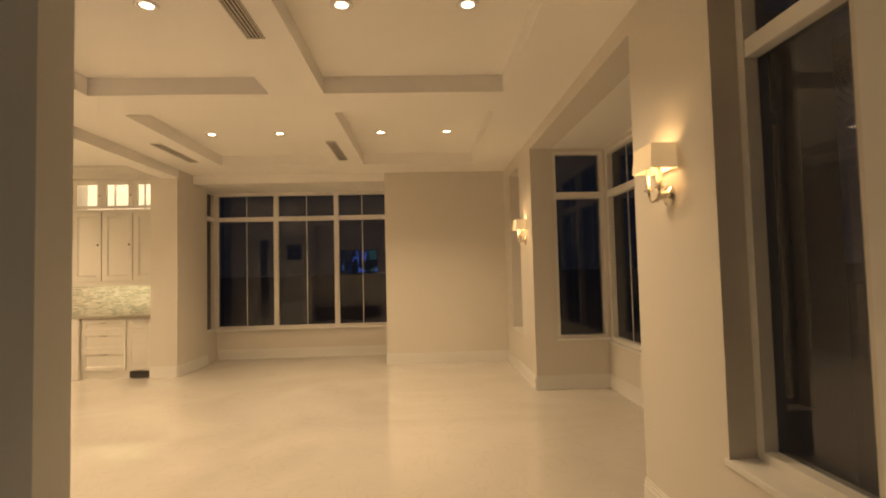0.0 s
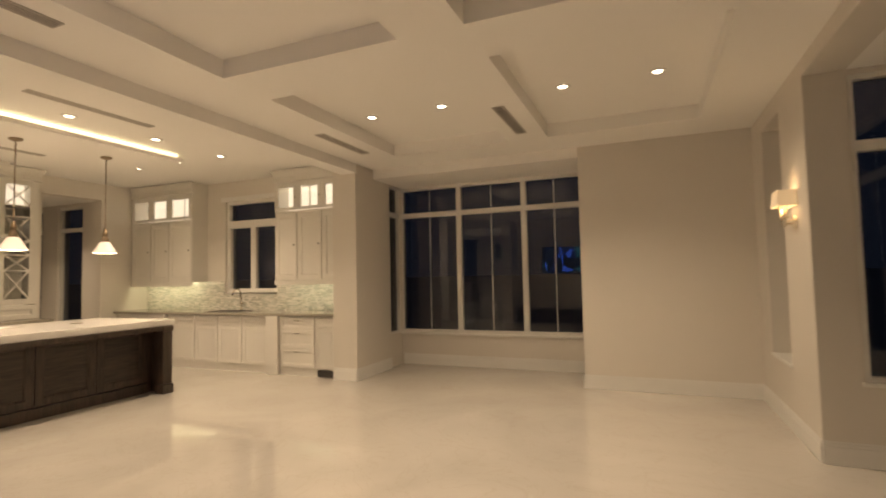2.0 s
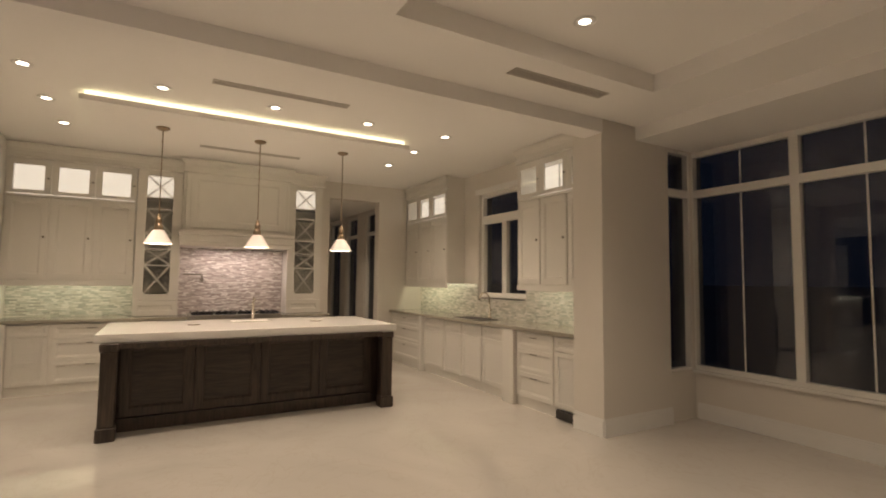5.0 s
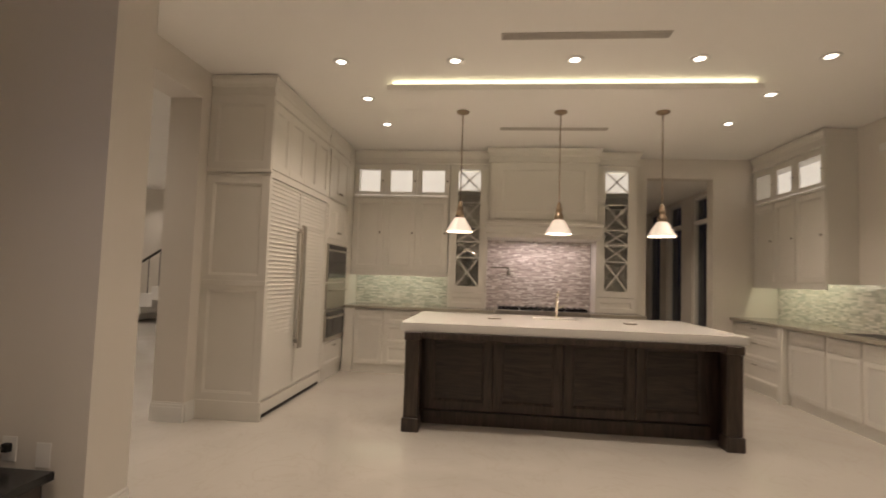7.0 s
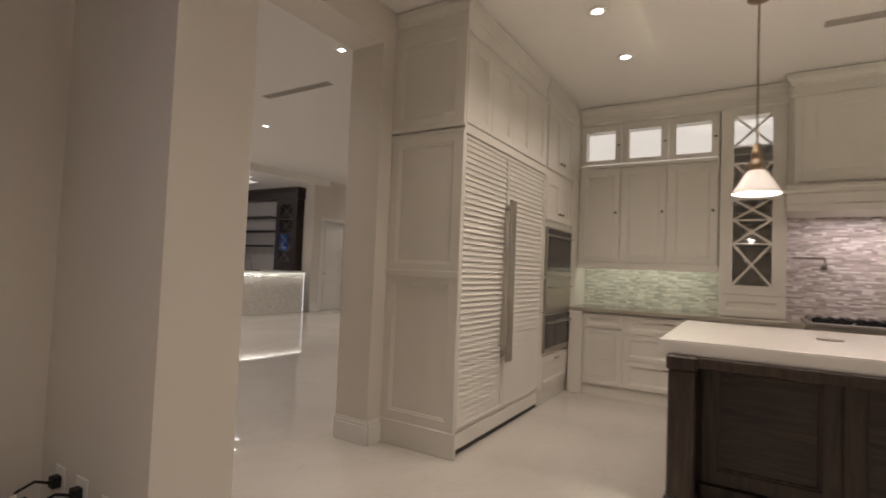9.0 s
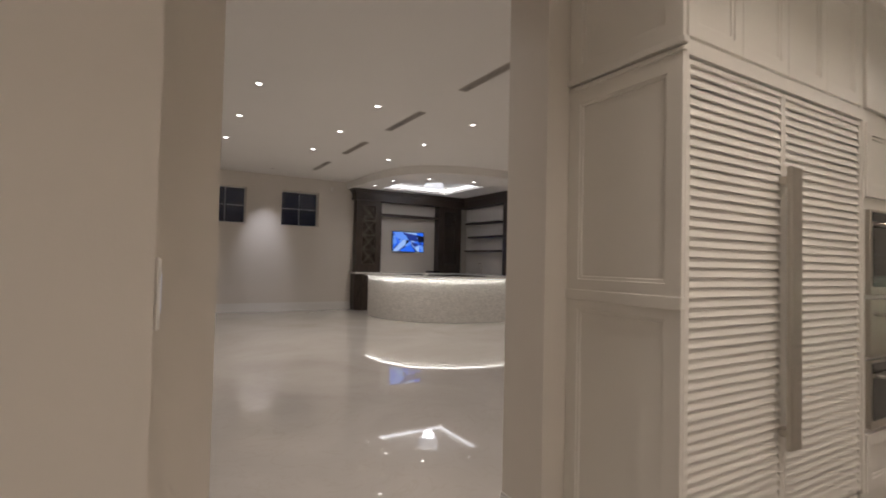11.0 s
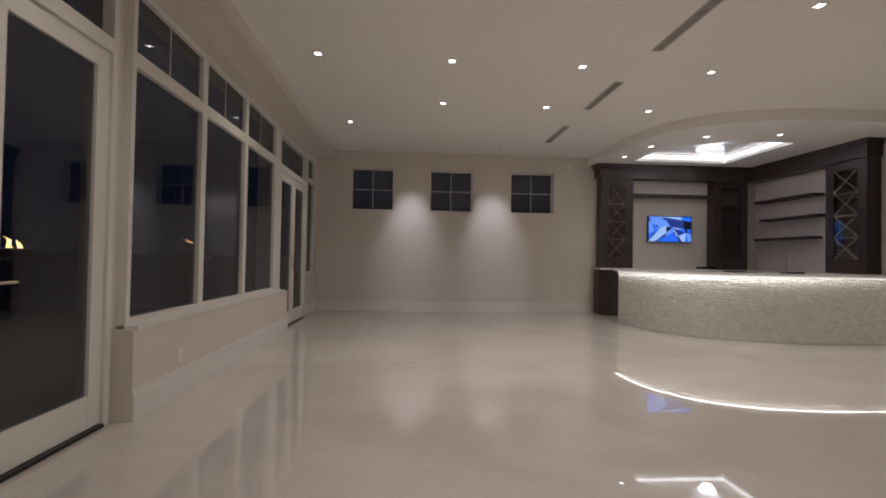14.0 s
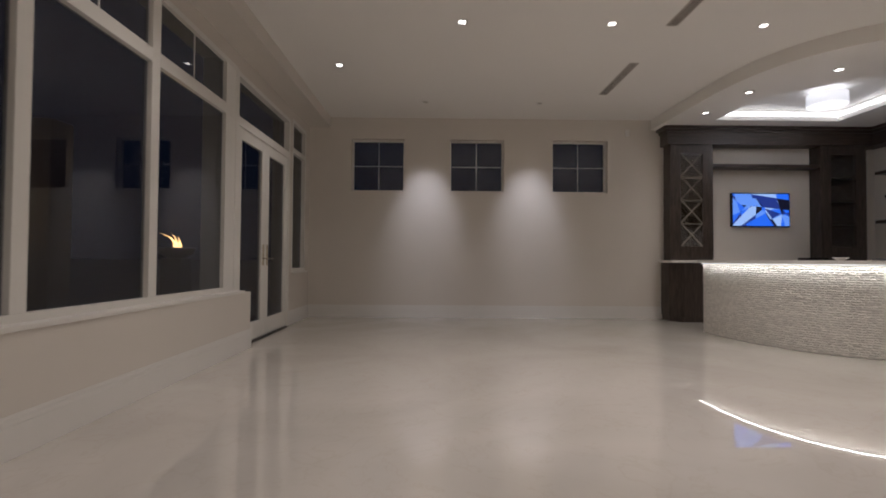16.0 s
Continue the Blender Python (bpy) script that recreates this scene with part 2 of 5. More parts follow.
def split_stone(name):
    m = mat(name, (0.74, 0.71, 0.66), 0.5, vary=0.12, scale=40, bump=0.45, fine=90)
    nt = m.node_tree
    p = nt.nodes["Principled BSDF"]
    g = nt.nodes.new("ShaderNodeNewGeometry")
    o = nt.nodes.new("ShaderNodeObjectInfo")
    ad = nt.nodes.new("ShaderNodeMath")
    ad.operation = "ADD"
    nt.links.new(g.outputs["Random Per Island"], ad.inputs[0])
    nt.links.new(o.outputs["Random"], ad.inputs[1])
    fr = nt.nodes.new("ShaderNodeMath")
    fr.operation = "FRACT"
    nt.links.new(ad.outputs[0], fr.inputs[0])
    mr = nt.nodes.new("ShaderNodeMapRange")
    mr.inputs[3].default_value, mr.inputs[4].default_value = 0.90, 1.10
    nt.links.new(fr.outputs[0], mr.inputs[0])
    src = p.inputs["Base Color"].links[0].from_socket
    mx = nt.nodes.new("ShaderNodeVectorMath")
    mx.operation = "SCALE"
    nt.links.new(src, mx.inputs[0])
    nt.links.new(mr.outputs[0], mx.inputs["Scale"])
    nt.links.new(mx.outputs[0], p.inputs["Base Color"])
    return m


STONE = split_stone("split_face_stone")


# ---- builders ----
def box(bm, x0, x1, y0, y1, z0, z1):
    v = [bm.verts.new(c) for c in ((x0, y0, z0), (x1, y0, z0), (x1, y1, z0), (x0, y1, z0),
                                   (x0, y0, z1), (x1, y0, z1), (x1, y1, z1), (x0, y1, z1))]
    for f in ((3, 2, 1, 0), (4, 5, 6, 7), (0, 1, 5, 4), (1, 2, 6, 5), (2, 3, 7, 6), (3, 0, 4, 7)):
        bm.faces.new([v[i] for i in f])
    return v


def lathe(bm, prof, n=24, cx=0.0, cy=0.0):
    rings = []
    for r, z in prof:
        rings.append([bm.verts.new((cx + r * math.cos(2 * math.pi * k / n), cy + r * math.sin(2 * math.pi * k / n), z)) for k in range(n)])
    for a, b in zip(rings, rings[1:]):
        for k in range(n):
            bm.faces.new((a[k], a[(k + 1) % n], b[(k + 1) % n], b[k]))
    for ring, flip in ((rings[0], True), (rings[-1], False)):
        if prof[0 if flip else -1][0] > 1e-4:
            bm.faces.new(ring[::-1] if flip else ring)


def tube(bm, pts, r, n=8):
    pts = [Vector(p) for p in pts]
    rings = []
    for i, p in enumerate(pts):
        d = (pts[min(i + 1, len(pts) - 1)] - pts[max(i - 1, 0)]).normalized()
        u = d.orthogonal().normalized() if i == 0 else (u - d * u.dot(d)).normalized()
        w = d.cross(u)
        rings.append([bm.verts.new(p + r * (math.cos(2 * math.pi * k / n) * u + math.sin(2 * math.pi * k / n) * w)) for k in range(n)])
    for a, b in zip(rings, rings[1:]):
        for k in range(n):
            bm.faces.new((a[k], a[(k + 1) % n], b[(k + 1) % n], b[k]))
    bm.faces.new(rings[0][::-1])
    bm.faces.new(rings[-1])


def bevelled(bm, w=0.004, seg=1):
    bmesh.ops.bevel(bm, geom=list(bm.edges), offset=w, segments=seg, affect="EDGES", clamp_overlap=True)


def part(name, bm, material, parent=None, label="", smooth=False):
    me = bpy.data.meshes.new(name)
    bmesh.ops.recalc_face_normals(bm, faces=list(bm.faces))
    bm.to_mesh(me)
    bm.free()
    me.materials.append(material)
    if smooth:
        for p in me.polygons:
            p.use_smooth = True
    ob = new(name, me)
    if parent:
        ob.parent = parent
    if label:
        tagged(ob, label)
    return ob


def bpart(name, dims, material, parent=None, label="", bev=0.003):
    bm = bmesh.new()
    box(bm, *dims)
    if bev:
        bevelled(bm, bev)
    return part(name, bm, material, parent, label)


def again(name, mesh, parent, m):
    ob = new(name, mesh)
    ob.parent = parent
    ob.matrix_basis = m
    return ob


def thing(name, m, label, category, group="", kind=""):
    ob = new(name)
    ob.empty_display_size = 0.1
    ob.matrix_basis = m
    return tagged(ob, label, category, group, kind)


def slab(name, material, axis, p0, p1, a0, a1, b0, b1, holes=(), label="", category="wall"):
    """A wall (axis x or y: its thin direction) or ceiling (axis z) with openings cut through it; a, b are the two other axes."""
    A = sorted({a0, a1, *[h for q in holes for h in q[:2]]})
    B = sorted({b0, b1, *[h for q in holes for h in q[2:]]})
    A = [a for a in A if a0 <= a <= a1]
    B = [b for b in B if b0 <= b <= b1]

    def solid(i, j):
        if not (0 <= i < len(A) - 1 and 0 <= j < len(B) - 1):
            return False
        ca, cb = (A[i] + A[i + 1]) / 2, (B[j] + B[j + 1]) / 2
        return not any(h[0] < ca < h[1] and h[2] < cb < h[3] for h in holes)

    def pt(p, a, b):
        return {"x": (p, a, b), "y": (a, p, b), "z": (a, b, p)}[axis]
    bm = bmesh.new()
    verts = {}

    def vv(p, a, b):
        k = (p, a, b)
        if k not in verts:
            verts[k] = bm.verts.new(pt(*k))
        return verts[k]
    for i in range(len(A) - 1):
        for j in range(len(B) - 1):
            if not solid(i, j):
                continue
            c = ((A[i], B[j]), (A[i + 1], B[j]), (A[i + 1], B[j + 1]), (A[i], B[j + 1]))
            bm.faces.new([vv(p0, *q) for q in c])
            bm.faces.new([vv(p1, *q) for q in c[::-1]])
            for (di, dj), (k, l) in (((0, -1), (0, 1)), ((1, 0), (1, 2)), ((0, 1), (2, 3)), ((-1, 0), (3, 0))):
                if not solid(i + di, j + dj):
                    bm.faces.new((vv(p0, *c[k]), vv(p1, *c[k]), vv(p1, *c[l]), vv(p0, *c[l])))
    return tagged(part(name, bm, material), label, category, kind="structure")


def baseboard(x0, y0, x1, y1, nx, ny, h=0.17):
    """A skirting run along a wall; (nx, ny) points into the room."""
    bm = bmesh.new()
    for d, z0, z1 in ((0.018, 0.0, h * 0.76), (0.013, h * 0.76, h * 0.9), (0.007, h * 0.9, h)):
        xs, ys = sorted((x0, x1)), sorted((y0, y1))
        if nx:
            xs = sorted((x0 + 0.001 * nx, x0 + nx * d))
        else:
            ys = sorted((y0 + 0.001 * ny, y0 + ny * d))
        box(bm, xs[0], xs[1], ys[0], ys[1], z0 + 0.001, z1)
    return tagged(part("baseboard", bm, TRIM), "white stepped skirting board along the wall", "baseboard", kind="structure")


def window(name, m, xs, zs, label, fw=0.05, mw=0.08, depth=0.10, muntins=(), skip=(), sill=True, sillout=0.05):
    """A window in its own frame: local x along the wall, -y into the room. xs, zs: edges of the lights."""
    w = thing(name, m, label, "window", kind="structure")
    bm = bmesh.new()
    X0, X1, Z0, Z1 = xs[0], xs[-1], zs[0], zs[-1]
    box(bm, X0, X0 + fw, 0, depth, Z0, Z1)
    box(bm, X1 - fw, X1, 0, depth, Z0, Z1)
    box(bm, X0 + fw, X1 - fw, 0.001, depth - 0.001, Z0, Z0 + fw)
    box(bm, X0 + fw, X1 - fw, 0.001, depth - 0.001, Z1 - fw, Z1)
    part("window_frame", bm, FRAME, w)
    for x in xs[1:-1]:
        bpart("mullion", (x - mw / 2, x + mw / 2, 0.003, depth - 0.003, Z0 + fw, Z1 - fw), FRAME, w)
    for z in zs[1:-1]:
        for k in range(len(xs) - 1):
            a = xs[k] + (fw if k == 0 else mw / 2)
            b = xs[k + 1] - (fw if k == len(xs) - 2 else mw / 2)
            bpart("transom_bar", (a, b, 0.002, depth - 0.002, z - mw / 2, z + mw / 2), FRAME, w)
    for i in range(len(xs) - 1):
        for j in range(len(zs) - 1):
            if (i, j) in skip:
                continue
            a = xs[i] + (fw if i == 0 else mw / 2)
            b = xs[i + 1] - (fw if i == len(xs) - 2 else mw / 2)
            c = zs[j] + (fw if j == 0 else mw / 2)
            d = zs[j + 1] - (fw if j == len(zs) - 2 else mw / 2)
            g = bpart("pane", (a, b, depth * 0.62, depth * 0.62 + 0.006, c, d), GLASS, w, bev=0)
            g.visible_shadow = False
            for kind, f in muntins:
                if kind == "v":
                    x = a + (b - a) * f
                    bpart("muntin", (x - 0.006, x + 0.006, depth * 0.62 - 0.006, depth * 0.62 - 0.001, c, d), FRAME, w, bev=0)
                else:
                    z = c + (d - c) * f
                    bpart("muntin", (a, b, depth * 0.62 - 0.0062, depth * 0.62 - 0.0012, z - 0.006, z + 0.006), FRAME, w, bev=0)
    if sill:
        bpart("window_sill", (X0 - 0.02, X1 + 0.02, -sillout, 0.0, Z0 - 0.025, Z0 + 0.004), FRAME, w)
    return w


def door_panel(parent, x0, x1, z0, z1, y=0.0, t=0.02, rail=0.065, material=None, name="door", knob=None, pull=False):
    """A framed door or drawer front with a recessed panel; -y is outwards."""
    material = material or CAB
    bm = bmesh.new()
    g = 0.002
    a, b, c, d = x0 + g, x1 - g, z0 + g, z1 - g
    r = min(rail, (b - a) * 0.3, (d - c) * 0.3)

    def loop(q, yy):
        return [bm.verts.new(v) for v in ((a + q, yy, c + q), (b - q, yy, c + q), (b - q, yy, d - q), (a + q, yy, d - q))]
    loops = [loop(0, y), loop(0, y - t + 0.002), loop(0.002, y - t), loop(r, y - t), loop(r + 0.003, y - t * 0.7),
             loop(r + 0.014, y - t * 0.62), loop(r + 0.018, y - t * 0.3)]
    for p, q in zip(loops, loops[1:]):
        for k in range(4):
            bm.faces.new((p[k], p[(k + 1) % 4], q[(k + 1) % 4], q[k]))
    bm.faces.new(loops[-1])
    bm.faces.new(loops[0][::-1])
    ob = part(name, bm, material, parent)
    if knob:
        kx, kz = knob
        bm = bmesh.new()
        lathe(bm, [(0.006, 0), (0.006, 0.012), (0.014, 0.018), (0.015, 0.026), (0.0, 0.030)], 10)
        bmesh.ops.transform(bm, matrix=Matrix.Translation((kx, y - t, kz)) @ Matrix.Rotation(radians(90), 4, "X"), verts=bm.verts)
        part("knob", bm, PEWTER, ob, "small pewter knob", True)
    if pull:
        bm = bmesh.new()
        xm, zm = (x0 + x1) / 2, z1 - min(0.05, (z1 - z0) * 0.35)
        tube(bm, [(xm - 0.05, y - t, zm), (xm - 0.045, y - t - 0.02, zm), (xm + 0.045, y - t - 0.02, zm), (xm + 0.05, y - t, zm)], 0.005, 6)
        part("handle", bm, PEWTER, ob, "pewter bar pull", True)
    return ob


def shard_screen(parent, w, h, y, mats, seed, label):
    """A frozen picture: a flat screen cut into angular patches of glow."""
    rnd = random.Random(seed)
    bm = bmesh.new()
    bm.faces.new([bm.verts.new(c) for c in ((-w, y, -h), (w, y, -h), (w, y, h), (-w, y, h))])
    for k in range(26):
        a = rnd.uniform(0, math.pi)
        c = Vector((rnd.uniform(-w, w), y, rnd.uniform(-h, h)))
        near = [f for f in bm.faces if (f.calc_center_median() - c).length < w * 0.55]
        geom = near + list({e for f in near for e in f.edges}) + list({v for f in near for v in f.verts})
        if near:
            bmesh.ops.bisect_plane(bm, geom=geom, plane_co=c, plane_no=(math.cos(a), 0, math.sin(a)))
    faces = sorted(bm.faces, key=lambda f: (round(f.calc_center_median().x, 4), round(f.calc_center_median().z, 4)))
    for f in faces:
        f.material_index = rnd.choice((0, 0, 1, 1, 2, 2, 3, 4, 4)) if mats is TVS else rnd.choice((0, 0, 0, 1, 2, 3, 4))
    ob = part("screen", bm, mats[0], parent, label)
    for m in mats[1:]:
        ob.data.materials.append(m)
    return ob


SLATS = {}


def louvre(parent, x0, x1, z0, z1, y=0.0, t=0.022, rail=0.05, pitch=0.042, material=None):
    """A louvred door: a frame and its slats."""
    material = material or CAB
    bm = bmesh.new()
    g = 0.002
    a, b, c, d = x0 + g, x1 - g, z0 + g, z1 - g
    def loop(q, yy):
        return [bm.verts.new(v) for v in ((a + q, yy, c + q), (b - q, yy, c + q), (b - q, yy, d - q), (a + q, yy, d - q))]
    loops = [loop(0, y), loop(0, y - t + 0.002), loop(0.002, y - t), loop(rail, y - t), loop(rail + 0.001, y - 0.002)]
    for p, q in zip(loops, loops[1:]):
        for k in range(4):
            bm.faces.new((p[k], p[(k + 1) % 4], q[(k + 1) % 4], q[k]))
    bm.faces.new(loops[-1])
    bm.faces.new(loops[0][::-1])
    ob = part("louvred_door", bm, material, parent)
    w = b - a - 2 * rail
    n = max(2, int((d - c - 2 * rail) / pitch))
    key = (round(w, 3), pitch)
    if key not in SLATS:
        bm = bmesh.new()
        v = box(bm, -w / 2, w / 2, -0.003, 0.003, -pitch * 0.53, pitch * 0.50)
        bmesh.ops.rotate(bm, verts=v, cent=(0, 0, 0), matrix=Matrix.Rotation(radians(-19), 3, "X"))
        me = bpy.data.meshes.new("slat")
        bm.to_mesh(me)
        bm.free()
        me.materials.append(material)
        SLATS[key] = me
    for k in range(n):
        z = c + rail + (k + 0.5) * (d - c - 2 * rail) / n
        again("slat", SLATS[key], ob, pose((a + b) / 2, y - 0.012, z))
    return ob


def crown(parent, x0, x1, y, z0, z1, out=0.08, ends=(True, True), material=None):
    """Stepped cornice at the head of a cabinet; runs along x, grows towards -y."""
    bm = bmesh.new()
    rings = []
    for f, o in ((0, 0.30), (0.05, 0.55), (0.12, 0.55), (0.15, 0.22), (0.48, 0.22), (0.50, 0.38), (0.62, 0.48), (0.74, 0.76), (0.80, 0.84), (0.81, 0.96), (0.95, 1.0), (1.0, 1.0)):
        o, z = o * out, z0 + (z1 - z0) * f
        e0, e1 = (o if ends[0] else 0), (o if ends[1] else 0)
        rings.append([bm.verts.new(v) for v in ((x0 - e0, y - o, z), (x1 + e1, y - o, z), (x1 + e1, y + 0.02, z), (x0 - e0, y + 0.02, z))])
    for p, q in zip(rings, rings[1:]):
        for k in range(4):
            bm.faces.new((p[k], p[(k + 1) % 4], q[(k + 1) % 4], q[k]))
    bm.faces.new(rings[0][::-1])
    bm.faces.new(rings[-1])
    return part("cornice", bm, material or CAB, parent)


# ---- shell: floor, walls, ceilings ----
bm = bmesh.new()
box(bm, -14.2, 2.75, -10.7, 8.75, -0.12, 0.0)
tagged(part("floor", bm, FLOOR), "polished cream marble floor with soft reflections", "floor", kind="structure")

slab("wall_south", WALL, "y", 0.79, 1.09, -14.0, 1.9, 0.0, 3.7,
     [(-5.07, -3.64, -1, 2.88), (-0.66, 1.60, -1, 2.62)], "painted partition wall with an open passage and an entry", "wall")
slab("wall_stub", WALL, "x", -3.46, -3.17, 1.0901, 1.82, 0.0, 2.88, (), "short painted wall end beside the passage", "wall")
slab("beam", CEIL, "x", -3.46, -3.22, 1.0902, 7.06, 2.8801, 3.149, (), "painted ceiling beam between living room and kitchen", "beam")
slab("column", WALL, "x", -3.62, -3.24, 7.06, 8.05, 0.0, 3.148, (), "painted wall pier between kitchen and window bay", "pier")
slab("wall_kitchen_north", WALL, "y", 7.75, 8.0, -8.3, -3.6201, 0.0, 3.147, [(-6.36, -5.2, 1.20, 2.80)], "painted kitchen wall with a window over the sink", "wall")
slab("wall_kitchen_west", WALL, "x", -8.5, -8.3, 1.0903, 8.0, 0.0, 3.7, [(5.94, 6.86, -1, 2.87)], "painted kitchen wall with a doorway to a hall", "wall")
# bay recess of the living room, north
slab("wall_bay_north", WALL, "y", 8.50, 8.72, -3.52, -0.2701, 0.0, 3.147, [(-3.30, -0.29, 0.51, 2.879)], "low painted wall under a wide window", "wall")
slab("wall_bay_side", WALL, "x", -3.52, -3.27, 8.0501, 8.4999, 0.0, 3.147, [(8.08, 8.48, 0.51, 2.879)], "painted side of the window recess", "wall")
slab("wall_north", WALL, "y", 7.55, 8.72, -0.27, 1.9, 0.0, 3.3, (), "plain painted wall", "wall")
slab("wall_east", WALL, "x", 1.63, 1.90, 1.0904, 7.5499, 0.0, 3.3,
     [(1.17, 1.89, 0.58, 2.83), (2.73, 5.62, -1, 2.88), (6.35, 7.07, 0.58, 2.83)], "painted wall with deep window reveals", "wall")
slab("wall_bay_east", WALL, "x", 2.52, 2.74, 2.5, 5.85, 0.0, 2.9, [(2.76, 5.59, 0.56, 2.84)], "low wall under the bay window", "wall")
slab("wall_bay_east_n", WALL, "y", 5.62, 5.85, 1.9001, 2.5199, 0.0, 2.9, [(1.905, 2.515, 0.60, 2.84)], "side of the bay window", "wall")
slab("wall_bay_east_s", WALL, "y", 2.5, 2.73, 1.9001, 2.5199, 0.0, 2.9, [(1.905, 2.515, 0.60, 2.84)], "side of the bay window", "wall")
# family room
EW = [(-2.95, -0.80, -1, 3.14), (-7.12, -3.04, 0.66, 3.14), (-9.10, -7.1201, -1, 3.14), (-10.16, -9.38, 0.82, 3.22)]
slab("wall_family_east", WALL, "x", -2.0, -1.78, -10.399, 0.7899, 0.0, 3.7, EW, "painted wall with tall windows and glazed doors", "wall")
slab("wall_knee", WALL, "x", -2.15, -2.0001, -7.33, -2.98, 0.0, 0.64, (), "low painted wall under the window row", "wall")
SW = [(-3.68, -2.74, 2.235, 3.16), (-5.45, -4.49, 2.235, 3.16), (-7.30, -6.32, 2.235, 3.16)]
slab("wall_family_south", WALL, "y", -10.65, -10.40, -14.0, -1.78, 0.0, 3.7, SW, "painted wall with three high square windows", "wall")
slab("wall_family_west", WALL, "x", -14.2, -14.0, -10.65, 1.0, 0.0, 3.7, (), "plain painted wall", "wall")
slab("wall_bar_west", WALL, "x", -12.6, -12.1, -10.3999, -6.75, 0.0, 3.539, (), "painted wall behind the bar shelves", "wall")
slab("wall_hall_door", WALL, "y", -6.7499, -6.42, -14.0, -11.62, 0.0, 3.539, [(-12.84, -11.98, -1, 2.42)], "painted wall with a panelled door", "wall")
# hall beyond the kitchen doorway
slab("wall_hall_north", WALL, "y", 7.42, 7.65, -13.4, -8.5001, 0.0, 3.2, [(-10.5, -9.72, 0.1, 2.95), (-11.8, -11.0, 0.1, 2.95), (-13.1, -12.2, 0.1, 2.95)],
     "hall wall with tall narrow windows", "wall")
slab("wall_hall_south", WALL, "y", 5.2, 5.4, -13.4, -8.5001, 0.0, 3.2, (), "plain hall wall", "wall")
slab("wall_hall_west", WALL, "x", -13.6, -13.4, 5.2, 7.65, 0.0, 3.2, (), "plain hall wall", "wall")
bm = bmesh.new()
box(bm, -13.6, -8.3, 5.2, 7.65, -0.12, -0.001)
tagged(part("hall_floor", bm, FLOOR), "polished cream marble hall floor", "floor", kind="structure")

slab("ceiling_hall", CEIL, "z", 3.0, 3.2, -13.4, -8.5, 5.4, 7.42, (), "flat white hall ceiling", "ceiling")
slab("ceiling_kitchen", CEIL, "z", 3.15, 3.35, -8.5, -3.2201, 1.09, 8.0, (), "flat white kitchen ceiling", "ceiling")
slab("ceiling_panel", CEIL, "z", 3.045, 3.096, -6.75, -5.33, 2.72, 6.02, (), "white dropped ceiling panel with lit edges", "ceiling")
slab("ceiling_panel_core", CEIL, "z", 3.0961, 3.1499, -6.6, -5.50, 2.88, 5.86, (), "white core above the dropped panel", "ceiling")
COF = [(-2.53, -0.99, 1.71, 4.05), (-0.517, 1.06, 1.71, 4.05), (-2.53, -0.99, 4.57, 6.90), (-0.517, 1.06, 4.57, 6.90)]
slab("ceiling_living", CEIL, "z", 3.01, 3.16, -3.2199, 1.63, 1.09, 7.55, COF, "white coffered ceiling", "ceiling")
slab("ceiling_coffers", CEIL, "z", 3.1601, 3.3, -3.2199, 1.63, 1.09, 7.55, (), "white recessed coffer panels", "ceiling")
slab("ceiling_recess", CEIL, "z", 2.88, 3.14, -3.2399, -0.2701, 7.5502, 8.4999, (), "white ceiling of the window recess", "ceiling")
slab("ceiling_bay", CEIL, "z", 2.88, 3.0, 1.9001, 2.5199, 2.7301, 5.6199, (), "white ceiling of the bay window", "ceiling")
slab("ceiling_family", CEIL, "z", 3.54, 3.7, -14.0, -2.0, -10.4, 0.79, (), "flat white ceiling with downlights", "ceiling")
slab("ceiling_soffit", WALL, "z", 3.36, 3.5399, -2.37, -2.0001, -10.4, 0.79, (), "dropped white soffit above the windows", "ceiling")

for args in ((-3.17, 1.09, -0.56, 1.09, 0, 1), (-3.17, 1.09, -3.17, 1.82, 1, 0), (-3.46, 1.82, -3.17, 1.82, 0, 1), (-3.46, 1.09, -3.46, 1.82, -1, 0),
             (-3.62, 7.06, -3.24, 7.06, 0, -1), (-3.24, 7.06, -3.24, 8.05, 1, 0), (-3.24, 8.5, -0.27, 8.5, 0, -1), (-0.27, 7.55, 1.63, 7.55, 0, -1),
             (-0.27, 7.55, -0.27, 8.5, -1, 0), (1.63, 5.62, 1.63, 7.55, -1, 0), (1.63, 1.09, 1.63, 2.73, -1, 0), (1.63, 5.62, 2.52, 5.62, 0, -1), (1.63, 2.73, 2.52, 2.73, 0, 1),
             (2.52, 2.73, 2.52, 5.62, -1, 0), (-5.07, 0.79, -5.07, 1.09, 1, 0), (-3.64, 0.79, -3.64, 1.09, -1, 0), (-5.23, 1.09, -5.07, 1.09, 0, 1),
             (-3.64, 0.79, -2.0, 0.79, 0, -1), (-14, 0.79, -5.07, 0.79, 0, -1), (-2.15, -7.33, -2.15, -2.98, -1, 0), (-2.0, -0.8, -2.0, 0.79, -1, 0),
             (-2.0, -10.4, -2.0, -9.12, -1, 0), (-8.25, -10.4, -2.0, -10.4, 0, 1), (-11.88, -6.42, -11.62, -6.42, 0, 1), (-14, -6.42, -12.94, -6.42, 0, 1),
             (-8.3, 5.72, -8.3, 5.94, 1, 0), (-8.3, 6.86, -8.3, 7.12, 1, 0)):
    baseboard(*args, h=0.22 if args[1] < -1 else 0.17)

